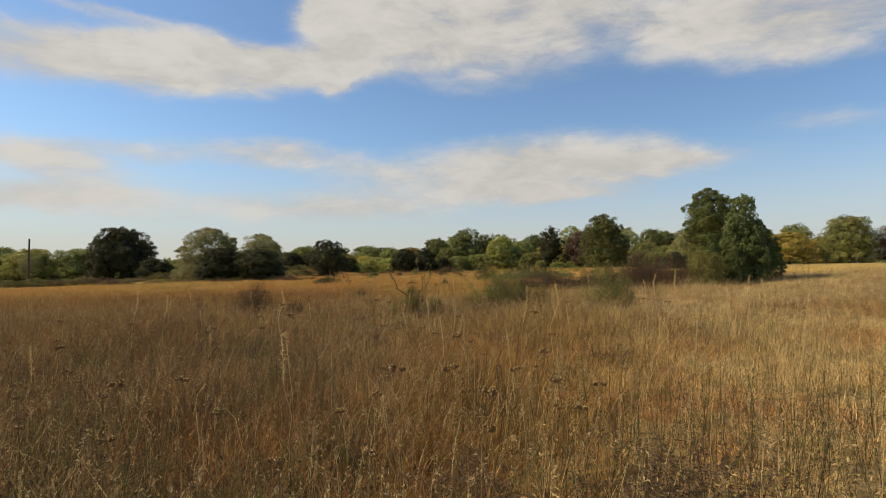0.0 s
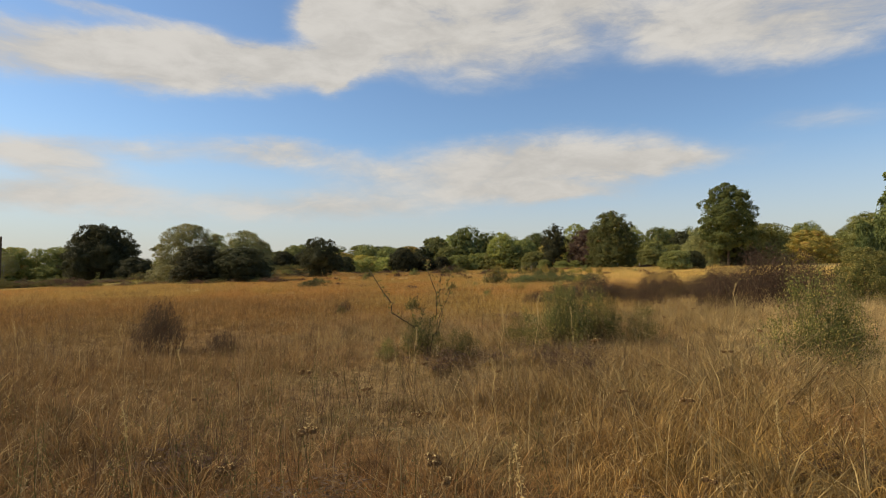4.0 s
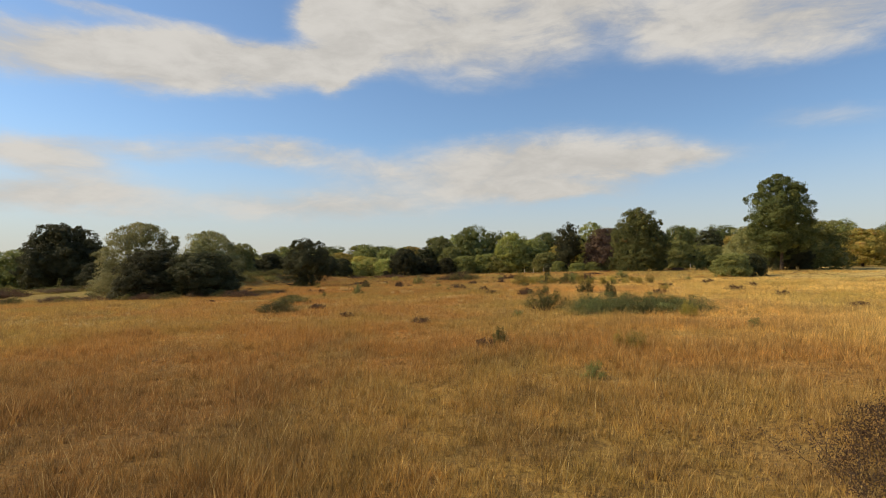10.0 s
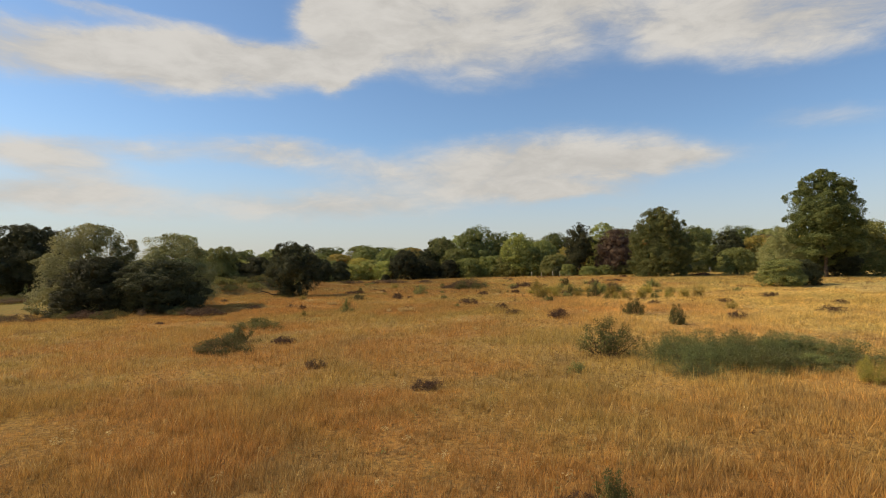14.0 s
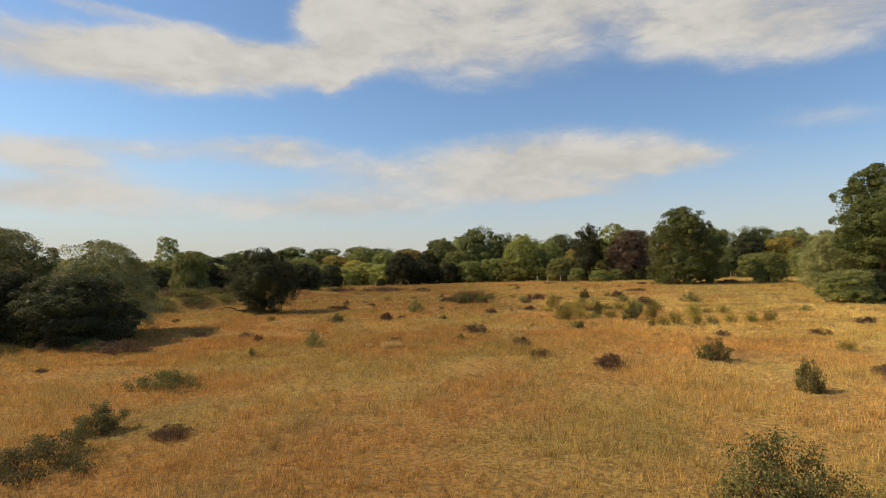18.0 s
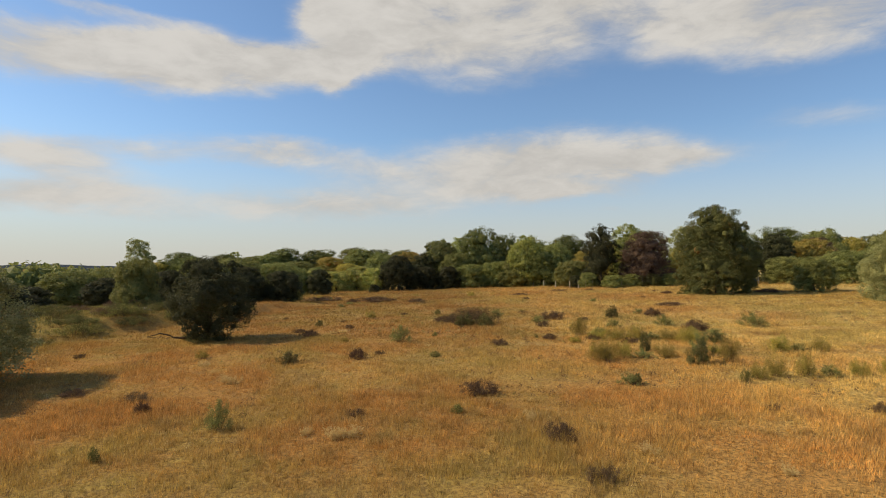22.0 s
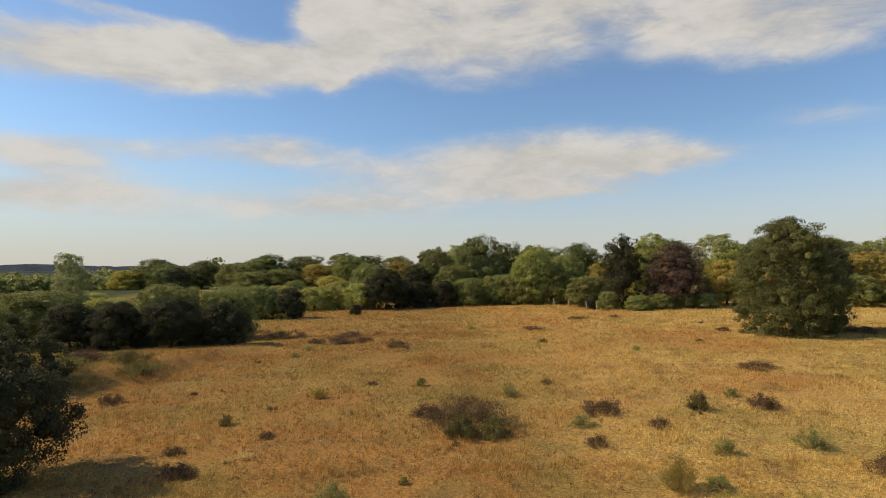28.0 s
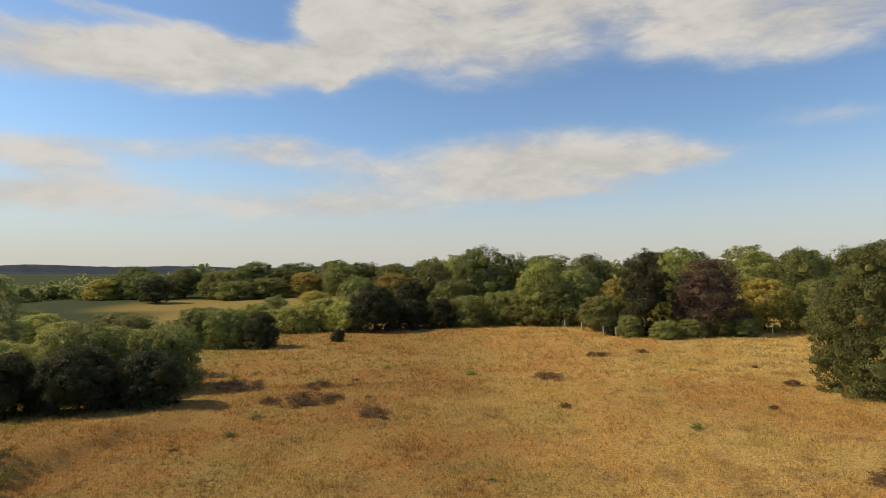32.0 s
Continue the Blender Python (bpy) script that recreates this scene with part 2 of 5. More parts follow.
    next_field = n.math("MULTIPLY", n.ramp(y, 172.0, 180.0), n.ramp(y, 205.0, 215.0, 1.0, 0.0))
    away = n.math("MULTIPLY", n.ramp(y, 146.0, 156.0), n.math("SUBTRACT", 1.0, next_field))
    col = n.mix(n.math("MULTIPLY", n.math("MAXIMUM", left, away), n.ramp(n2, 0.3, 0.7, 0.6, 1.0)), col, n.mix(n4, GREEN, OLIVE))
    woods = n.math("MAXIMUM", n.ramp(y, 225.0, 250.0), n.math("MULTIPLY", n.ramp(x, -66.0, -50.0, 1.0, 0.0), n.ramp(y, 84.0, 96.0)))
    woods = n.math("MULTIPLY", woods, n.math("SUBTRACT", 1.0, n.math("MULTIPLY", next_field, n.ramp(x, -82.0, -66.0))))
    return col, n3, woods, n.mix(n4, (0.03, 0.042, 0.02), (0.065, 0.075, 0.03))


RUST, STRAW, OCHRE, BROWN, OLIVE, GREEN = (0.41, 0.205, 0.058), (0.53, 0.385, 0.13), (0.44, 0.285, 0.08), (0.22, 0.125, 0.05), (0.3, 0.235, 0.066), (0.19, 0.2, 0.05)


def ground_material():
    m, n = material("dry_heath_soil")
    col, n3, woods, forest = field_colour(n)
    pos = n.add("ShaderNodeNewGeometry").outputs["Position"]
    f = n.noise(pos, 11.0, 7.0, 0.8)
    col = n.mix(n.ramp(f, 0.38, 0.6, 0.85, 0.0), col, (0.15, 0.09, 0.04))
    col = n.mix(n.ramp(n.noise(pos, 38.0, 3.0, 0.7), 0.52, 0.68, 0.0, 0.4), col, (0.55, 0.36, 0.13))
    col = n.mix(n.ramp(n3, 0.55, 0.75, 0.0, 0.2), col, (0.42, 0.28, 0.11))
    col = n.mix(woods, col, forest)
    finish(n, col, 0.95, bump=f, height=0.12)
    return m


def grass_material(name):
    """Dry blades: some bleached, some brown, with lighter tussocks."""
    m, n = material(name)
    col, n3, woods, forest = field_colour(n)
    rnd = n.add("ShaderNodeNewGeometry").outputs["Random Per Island"]
    col = n.mix(n.ramp(rnd, 0.8, 0.9, 0.0, 0.5), col, (0.64, 0.48, 0.22))
    col = n.mix(n.ramp(rnd, 0.2, 0.34, 0.6, 0.0), col, (0.16, 0.1, 0.045))
    place_at = n.add("ShaderNodeNewGeometry").outputs["Position"]
    clumps, y = n.noise(place_at, 7.5, 2.0, 0.6), n.add("ShaderNodeSeparateXYZ", inputs={0: place_at}).outputs[1]
    k = n.math("ADD", 1.06, n.math("ADD", n.math("MULTIPLY", n.math("SUBTRACT", n3, 0.5), 1.3), n.math("MULTIPLY", n.math("SUBTRACT", clumps, 0.5), n.ramp(y, 14.0, 30.0, 2.4, 1.9))))
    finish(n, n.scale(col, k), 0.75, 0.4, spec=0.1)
    return m


def plain_material(name, a, b, scale=20.0, rough=0.85, through_light=0.0):
    m, n = material(name)
    v = n.noise(n.add("ShaderNodeTexCoord").outputs["Object"], scale, 4.0, 0.6)
    rnd = n.add("ShaderNodeNewGeometry").outputs["Random Per Island"]
    finish(n, n.mix(n.math("ADD", n.math("MULTIPLY", v, 0.6), n.math("MULTIPLY", rnd, 0.5), clamp=True), a, b), rough, through_light, bump=v, height=0.01)
    return m


M_GROUND = ground_material()
M_GRASS = grass_material("dry_grass_blades")
M_SEED = plain_material("seed_heads", (0.11, 0.06, 0.026), (0.3, 0.18, 0.08))
M_PALE_SEED = plain_material("pale_plumes", (0.58, 0.42, 0.17), (0.76, 0.58, 0.28), through_light=0.3)
M_SEEDING = plain_material("seeding_grass", (0.24, 0.14, 0.06), (0.62, 0.46, 0.22), 3.0, through_light=0.25)
M_BARK = bark_material("grey_bark", (0.05, 0.038, 0.026), (0.14, 0.105, 0.075))
M_BIRCH = bark_material("birch_bark", (0.12, 0.11, 0.1), (0.62, 0.6, 0.56), 5.0)
M_TWIG = bark_material("brown_twig", (0.07, 0.045, 0.03), (0.17, 0.12, 0.08), 30.0)
M_STALK = bark_material("dry_stalk", (0.16, 0.095, 0.045), (0.33, 0.21, 0.1), 30.0)
M_POST = bark_material("weathered_post", (0.3, 0.26, 0.2), (0.62, 0.57, 0.48), 6.0)
L_OAK = leaf_material("oak_leaves", (0.056, 0.079, 0.029), (0.182, 0.196, 0.062), (0.308, 0.204, 0.057), 0.05)
L_DARK = leaf_material("dark_leaves", (0.03, 0.035, 0.017), (0.08, 0.082, 0.034))
L_OLIVE = leaf_material("olive_leaves", (0.1, 0.122, 0.038), (0.275, 0.29, 0.092), (0.34, 0.25, 0.09), 0.05)
L_ASH = leaf_material("ash_leaves", (0.055, 0.078, 0.026), (0.165, 0.19, 0.062))
L_BRIAR = leaf_material("briar_leaves", (0.06, 0.068, 0.02), (0.22, 0.21, 0.06), (0.38, 0.3, 0.09), 0.2)
L_PALE = leaf_material("pale_green_leaves", (0.152, 0.191, 0.049), (0.381, 0.399, 0.119))
L_GREY = leaf_material("grey_willow_leaves", (0.12, 0.135, 0.05), (0.38, 0.375, 0.16))
L_RED = leaf_material("purple_brown_leaves", (0.072, 0.053, 0.037), (0.181, 0.126, 0.073))
L_YELLOW = leaf_material("yellowing_leaves", (0.168, 0.169, 0.039), (0.463, 0.386, 0.090), (0.534, 0.353, 0.103), 0.12)
L_HEATH = leaf_material("heather_twigs", (0.066, 0.042, 0.026), (0.186, 0.122, 0.060), (0.285, 0.181, 0.081), 0.04)
L_BRAMBLE = leaf_material("bramble_leaves", (0.055, 0.06, 0.02), (0.17, 0.165, 0.05), (0.3, 0.19, 0.07), 0.14)
L_LING = leaf_material("dark_heather", (0.048, 0.035, 0.02), (0.14, 0.095, 0.048), (0.26, 0.16, 0.075), 0.1)
L_JUNIPER = leaf_material("grey_green_needles", (0.07, 0.085, 0.03), (0.2, 0.215, 0.075))
L_BROOM = leaf_material("broom_green", (0.15, 0.19, 0.048), (0.44, 0.44, 0.128), (0.539, 0.415, 0.146), 0.14)


# ---- building blocks ----
def mesh_object(name, verts, tris, mat, parent=None, label="", smooth=False):
    me = bpy.data.meshes.new(name)
    verts, tris = np.asarray(verts, np.float32), np.asarray(tris, np.int32)
    me.vertices.add(len(verts))
    me.vertices.foreach_set("co", verts.ravel())
    me.loops.add(tris.size)
    me.loops.foreach_set("vertex_index", tris.ravel())
    me.polygons.add(len(tris))
    me.polygons.foreach_set("loop_start", np.arange(0, tris.size, 3, dtype=np.int32))
    me.polygons.foreach_set("loop_total", np.full(len(tris), 3, np.int32))
    me.polygons.foreach_set("use_smooth", np.full(len(tris), smooth))
    me.update(calc_edges=True)
    me.materials.append(mat)
    ob = new(name, me)
    if parent:
        ob.parent = parent
    if label:
        tagged(ob, label)
    return ob


def join(parts):
    """Several (verts, tris) as one."""
    vs, ts, k = [], [], 0
    for v, t in parts:
        vs.append(v)
        ts.append(np.asarray(t) + k)
        k += len(v)
    return np.concatenate(vs), np.concatenate(ts)


def tube(points, radii, sides=6):
    """A tapered, closed tube along points."""
    p = np.asarray(points, float)
    d = np.gradient(p, axis=0)
    d /= np.linalg.norm(d, axis=1)[:, None] + 1e-9
    ref = np.where(np.abs(d[:, 2:3]) > 0.9, [[1.0, 0, 0]], [[0, 0, 1.0]])
    a = np.cross(d, ref)
    a /= np.linalg.norm(a, axis=1)[:, None] + 1e-9
    b = np.cross(d, a)
    th = np.linspace(0, 2 * np.pi, sides, endpoint=False)
    ring = a[:, None] * np.cos(th)[None, :, None] + b[:, None] * np.sin(th)[None, :, None]
    v = (p[:, None] + ring * np.asarray(radii, float)[:, None, None]).reshape(-1, 3)
    t = []
    for i in range(len(p) - 1):
        for j in range(sides):
            q = (j + 1) % sides
            t += [(i * sides + j, i * sides + q, (i + 1) * sides + q), (i * sides + j, (i + 1) * sides + q, (i + 1) * sides + j)]
    end = (len(p) - 1) * sides
    t += [(0, j + 1, j) for j in range(1, sides - 1)] + [(end, end + j, end + j + 1) for j in range(1, sides - 1)]
    return v, np.array(t)


def bent(rng, a, b, n=5, wob=0.08):
    """A crooked line from a to b."""
    a, b = np.asarray(a, float), np.asarray(b, float)
    s = np.linspace(0, 1, n)[:, None]
    p = a + (b - a) * s
    p[1:-1] += rng.normal(0, wob * np.linalg.norm(b - a), (n - 2, 3))
    return p


def leaves_at(rng, pos, out, size, slim=0.55, spread=0.8):
    """Folded leaves (two triangles each) at pos, facing roughly out."""
    n = len(pos)
    nrm = out + rng.normal(0, spread, (n, 3))
    nrm /= np.linalg.norm(nrm, axis=1)[:, None] + 1e-9
    tang = np.cross(nrm, rng.normal(0, 1, (n, 3)))
    tang /= np.linalg.norm(tang, axis=1)[:, None] + 1e-9
    side = np.cross(nrm, tang)
    s = (size * rng.uniform(0.6, 1.35, n))[:, None]
    v = np.stack([pos - tang * s * 0.5, pos + side * s * slim * 0.5 + nrm * s * 0.12, pos + tang * s * 0.5, pos - side * s * slim * 0.5 + nrm * s * 0.12], 1).reshape(-1, 3)
    k = np.arange(n)[:, None] * 4
    t = np.concatenate([k + [0, 1, 2], k + [0, 2, 3]])
    return v, t


def ball_points(rng, n):
    d = rng.normal(0, 1, (n, 3))
    return d / (np.linalg.norm(d, axis=1)[:, None] + 1e-9)


def lump(rng, c, r, n=1):
    """A rough inner mass of foliage."""
    bm = bmesh.new()
    bmesh.ops.create_icosphere(bm, subdivisions=n, radius=1)
    v = np.array([x.co[:] for x in bm.verts])
    t = np.array([[x.index for x in f.verts] for f in bm.faces])
    bm.free()
    v = v * rng.uniform(0.75, 1.15, (len(v), 1)) * np.asarray(r) + np.asarray(c)
    return v, t


def profile(shape, z):
    """Half-width of a crown at height z (-1 to 1), as a share of its widest."""
    z = np.clip(z, -1, 1)
    if shape == "egg":
        return np.where(z > -0.35, np.sqrt(np.maximum(0, 1 - ((z + 0.35) / 1.35) ** 2)), np.sqrt(np.maximum(0, 1 - ((z + 0.35) / 0.85) ** 4)))
    if shape == "dome":
        return np.where(z > -0.45, np.sqrt(np.maximum(0, 1 - ((z + 0.45) / 1.45) ** 2)), np.sqrt(np.maximum(0, 1 - ((z + 0.45) / 0.75) ** 4)))
    if shape == "tall":
        return np.maximum(0, 1 - np.abs((z + 0.15) / 1.15) ** 2.6) ** 0.6
    return np.sqrt(np.maximum(0, 1 - z * z))


def crown(rng, w, h, base, bulges, leaf, sprays, per, shape="round", core=0.6, spread=0.55, clump=0.085):
    """Foliage in rounded lobes, each covered with clumps of small leaves; w: width, h: top, base: underside."""
    mid, half = (h + base) / 2, (h - base) / 2
    lobes = bulges * 3
    i = np.arange(lobes) + 0.5
    z = np.clip(1 - 2 * i / lobes * 0.93 + rng.normal(0, 0.05, lobes), -0.95, 0.97)
    a = i * 2.39996 + rng.normal(0, 0.35, lobes)
    big = 1.25 / math.sqrt(bulges) * rng.uniform(0.55, 1.45, lobes)
    size = np.minimum(w / 2, half) * np.clip(big, 0.15, 0.42)
    reach = profile(shape, z) * w / 2 * np.where(rng.uniform(0, 1, lobes) < 0.3, rng.uniform(0.6, 0.85, lobes), rng.uniform(0.86, 1.04, lobes))
    inner = np.maximum(reach - size * 0.85, 0)
    top = mid + z * half
    top = np.where(z > 0.3, np.minimum(top, h - size * 1.12), np.maximum(top, base + size * 0.55)) + rng.normal(0, 0.03 * half, lobes)
    c = np.stack([np.cos(a) * inner, np.sin(a) * inner, top], 1)
    out = c - [0, 0, mid - 0.3 * half]
    out /= np.linalg.norm(out, axis=1)[:, None] + 1e-9

    share = size ** 2 / (size ** 2).sum()
    which = rng.choice(lobes, sprays * 2, p=share)
    d = ball_points(rng, sprays * 2) + out[which] * 0.55 + [0, 0, 0.15]
    d /= np.linalg.norm(d, axis=1)[:, None]
    p = c[which] + d * (size[which] * rng.uniform(0.62, 1.05, sprays * 2))[:, None]
    gap = np.linalg.norm(p[:, None] - c[None], axis=2) / size[None]
    gap[np.arange(len(p)), which] = 9
    keep = np.flatnonzero(gap.min(axis=1) > 0.82)[:sprays]
    p, d, which = p[keep], d[keep], which[keep]
    n = len(p)
    rep = np.repeat(np.arange(n), int(1.9 * sprays * per / max(n, 1)))
    u = ball_points(rng, len(rep)) + 0.7 * d[rep]
    u /= np.linalg.norm(u, axis=1)[:, None] + 1e-9
    r = size[which][rep] * clump * 5.6 * rng.uniform(0.15, 1, len(rep)) ** 0.5 * np.where(rng.uniform(0, 1, len(rep)) < 0.05, 1.45, 1.0)
    pos = p[rep] + u * r[:, None] * [1, 1, 0.72]
    pos[:, 2] = np.maximum(pos[:, 2], 0.02)
    fill = len(pos) // 4
    e = ball_points(rng, fill)
    wide = profile(shape, e[:, 2]) / np.maximum(np.sqrt(1 - e[:, 2] ** 2), 0.2)
    deep = np.stack([e[:, 0] * wide * w / 2, e[:, 1] * wide * w / 2, e[:, 2] * half], 1) * (rng.uniform(0.5, 1.0, fill) ** 0.6 * 0.93)[:, None] + [0, 0, mid]
    deep[:, 2] = np.maximum(deep[:, 2], 0.02)
    parts = [leaves_at(rng, deep, e + [0, 0, 0.4], leaf * 0.85, spread=0.9), leaves_at(rng, pos, u * 0.7 + d[rep] * 0.7 + [0, 0, 0.35], leaf * 0.85, spread=spread * 1.3)]
    if core:
        for k in range(lobes):
            parts.append(lump(rng, c[k], size[k] * core * 0.8))
        v, t = lump(rng, (0, 0, 0), (1, 1, 1), 2)
        v /= np.linalg.norm(v, axis=1)[:, None]
        flat = profile(shape, v[:, 2]) / np.maximum(np.sqrt(1 - v[:, 2] ** 2), 0.2)
        v = np.stack([v[:, 0] * flat * w / 2, v[:, 1] * flat * w / 2, v[:, 2] * half], 1) * core * 0.8 * rng.uniform(0.85, 1.1, (len(v), 1)) + [0, 0, mid]
        v[:, 2] = np.maximum(v[:, 2], max(0.0, base))
        parts.append((v, t))
    return join(parts), c


def make_tree(name, label, category, seed, w, h, base, leaf_mat, bark, bulges=12, leaf=0.3, sprays=260, per=18, shape="round", core=0.6, trunk=0.16, spread=0.55, clump=0.085):
    """A tree or large bush: trunk, limbs and crown, standing at the origin."""
    rng = np.random.default_rng(seed)
    root = tagged(new(name), label, category)
    (v, t), centres = crown(rng, w, h, base, bulges, leaf, sprays, per, shape, core, spread, clump)
    top = base + (h - base) * 0.55
    line = bent(rng, (0, 0, -0.25), (rng.uniform(-0.2, 0.2), rng.uniform(-0.2, 0.2), top), 6, 0.02)
    tv, tt = tube(line, np.linspace(trunk * 1.25, trunk * 0.4, 6), 8)
    mesh_object("trunk", tv, tt, bark, root, smooth=True)
    for c in centres[:: max(1, len(centres) // 7)][:7]:
        s = line[2 + int(rng.integers(0, 3))]
        lv, lt = tube(bent(rng, s, c, 5, 0.06), np.linspace(trunk * 0.42, trunk * 0.1, 5), 6)
        mesh_object("limb", lv, lt, bark, root, smooth=True)
    mesh_object("crown", v, t, leaf_mat, root)
    return root


def place(x, y, turn=0.0, sx=1.0, sz=1.0, sink=0.0):
    return pose(x, y, ground_z(x, y) - sink, 0, 0, turn) @ Matrix.Diagonal((sx, sx, sz, 1))


# ---- the ground ----
def ground_z(x, y):
    """The lie of the land: rises gently ahead and to the right, falls away to the left."""
    z = 0.35 + 0.012 * min(y, 95.0) + 0.024 * max(min(x, 60.0), -20.0) - 0.009 * max(0.0, min(y, 170.0) - 95.0)
    if x < -20:
        z -= 0.03 * (min(-x, 60.0) - 20)
    s = min(1.0, max(0.0, (y - 140) / 55))
    z += 2.4 * s * s * (3 - 2 * s)
    edge = 60 + 32 * s
    if x < -edge and y < 900:
        s = min(1.0, (-x - edge) / 220)
        z -= 28 * s * s * (3 - 2 * s) * min(1.0, max(0.0, (y - 60) / 120))
    if x < -14 and 64 < y < 96:
        s = min(1.0, max(0.0, (-x - 24 + (y - 60) * 0.35) / 2.2))
        z += 0.95 * s * s * (3 - 2 * s) * min(1.0, (y - 64) / 7, (96 - y) / 14) * min(1.0, max(0.0, (x + 40) / 10))
    z += 0.5 * math.exp(-((x - 11.5) ** 2 + (y - 14) ** 2) / 40)
    z += 0.12 * noise.noise((x * 0.11, y * 0.11, 0.3)) + 0.05 * noise.noise((x * 0.5, y * 0.5, 4.0))
    return z


def axis_steps(lo, hi, near_lo, near_hi, fine, grow=1.25):
    """Even steps across the near stretch, ever wider ones beyond."""
    mid = list(np.arange(near_lo, near_hi + fine, fine))
    s, a = fine, mid[-1]
    while a < hi:
        s *= grow
        a += s
        mid.append(min(a, hi))
    s, a = fine, near_lo
    while a > lo:
        s *= grow
        a -= s
        mid.insert(0, max(a, lo))
    return np.array(mid)


def build_ground():
    xs = axis_steps(-4000, 4000, -34, 40, 0.8)
    ys = axis_steps(-900, 4600, -6, 130, 0.8)
    v = np.array([(x, y, ground_z(x, y)) for y in ys for x in xs])
    nx = len(xs)
    i = (np.arange(len(ys) - 1)[:, None] * nx + np.arange(nx - 1)[None]).ravel()
    t = np.concatenate([np.stack([i, i + 1, i + nx + 1], 1), np.stack([i, i + nx + 1, i + nx], 1)])
    ob = mesh_object("ground", v, t, M_GROUND, smooth=True)
    tagged(ob, "dry heathland ground of brown soil and straw", "ground", kind="structure")


build_ground()


# ---- trees and large bushes ----
OAK = "broad round oak with dense dark green leaves"
PROTO = {}


def proto(key, *args, **kw):
    """The first plant of a kind, far below the place where copies are set out; it is moved to its first stand."""
    PROTO[key] = [make_tree(*args, **kw), False]


def stand(key, x, y, turn, sx=1.0, sz=1.0, label="", group=""):
    """Sets out the next plant of a kind."""
    ob, used = PROTO[key]
    if used:
        ob = copy_thing(ob, place(x, y, turn, sx, sz, 0.05))
    else:
        ob.matrix_basis = place(x, y, turn, sx, sz, 0.05)
        PROTO[key][1] = True
        ob = PROTO[key][0]
    tagged(ob, label, "", group)
    return ob


# kinds: name, label, category, seed, width, height, underside, leaves, bark
proto("oak", "oak_tree", OAK, "tree", 11, 10.0, 11.0, 0.6, L_OAK, M_BARK, bulges=16, leaf=0.27, sprays=230, per=38, trunk=0.25, core=0.62, clump=0.1)
proto("big", "maple_tree", "broad domed field tree, dark green leaves down to the grass", "tree", 12, 9.4, 9.3, -0.4, L_OAK, M_BARK, bulges=34, leaf=0.17, sprays=620, per=54, shape='dome', core=0.62, trunk=0.22, clump=0.075)
proto("tall", "ash_tree", "tall slender tree with an open green crown", "tree", 13, 7.0, 10.3, 1.9, L_ASH, M_BARK, bulges=26, leaf=0.2, sprays=380, per=54, core=0.55, trunk=0.17, clump=0.085, shape="round")
proto("dark", "holm_tree", "upright tree with very dark green leaves", "tree", 14, 6.2, 9.6, 0.2, L_DARK, M_BARK, bulges=12, leaf=0.25, sprays=210, per=36, shape='tall', trunk=0.2, core=0.62, clump=0.095)
proto("pale", "poplar_tree", "pale green airy tree at the field's edge", "tree", 15, 6.6, 9.6, 0.8, L_PALE, M_BARK, bulges=12, leaf=0.25, sprays=180, per=36, shape='tall', core=0.3, trunk=0.18, clump=0.095)
proto("red", "copper_tree", "round tree with purplish brown leaves", "tree", 16, 8.6, 8.6, 0.1, L_RED, M_BARK, bulges=14, leaf=0.25, sprays=230, per=38, shape='egg', trunk=0.22, core=0.62, clump=0.09)
proto("olive", "hedge_tree", "rounded hedgerow tree with olive green leaves", "tree", 17, 7.8, 7.5, 0.1, L_OLIVE, M_BARK, bulges=13, leaf=0.25, sprays=200, per=36, shape='dome', trunk=0.18, core=0.62, clump=0.095)
proto("yellow", "hazel_tree", "hedgerow tree with yellowing green leaves", "tree", 18, 7.4, 6.6, 0.0, L_YELLOW, M_BARK, bulges=13, leaf=0.24, sprays=200, per=36, shape='dome', trunk=0.14, core=0.62, clump=0.095)
proto("birch", "birch_tree", "slim birch with a thin see-through pale crown", "tree", 19, 4.4, 8.6, 1.6, L_GREY, M_BIRCH, bulges=9, leaf=0.13, sprays=170, per=44, shape='tall', core=0.0, trunk=0.09, clump=0.07)
proto("willow", "willow_bush", "grey-green willow bush with fine light leaves", "bush", 20, 5.8, 5.5, 0.0, L_GREY, M_BARK, bulges=18, leaf=0.12, sprays=340, per=60, shape='dome', core=0.3, trunk=0.1, clump=0.08)
proto("thorn", "hawthorn_bush", "dense dark hawthorn bush", "bush", 21, 5.0, 4.4, -0.45, L_DARK, M_BARK, bulges=18, leaf=0.13, sprays=320, per=48, shape='egg', trunk=0.1, core=0.62, clump=0.085)
proto("lone", "hawthorn_tree", "single dark hawthorn leaning over dry grass", "tree", 26, 5.0, 4.5, 0.25, L_DARK, M_BARK, bulges=16, leaf=0.12, sprays=320, per=48, shape="round", trunk=0.12, core=0.5, clump=0.085)
proto("bush", "sallow_bush", "rounded olive green bush", "bush", 22, 5.2, 4.2, -0.1, L_OLIVE, M_BARK, bulges=12, leaf=0.17, sprays=200, per=40, shape='dome', trunk=0.09, core=0.62, clump=0.095)
proto("leafy", "dogwood_bush", "bright green leafy bush", "bush", 23, 4.8, 3.8, -0.1, L_BROOM, M_BARK, bulges=12, leaf=0.17, sprays=190, per=40, shape='dome', trunk=0.09, core=0.62, clump=0.095)
proto("yew", "field_tree", "round dark tree with leaves down to the ground", "tree", 25, 10.4, 8.0, -0.3, L_DARK, M_BARK, bulges=22, leaf=0.25, sprays=420, per=40, shape="dome", core=0.76, trunk=0.25, clump=0.08)
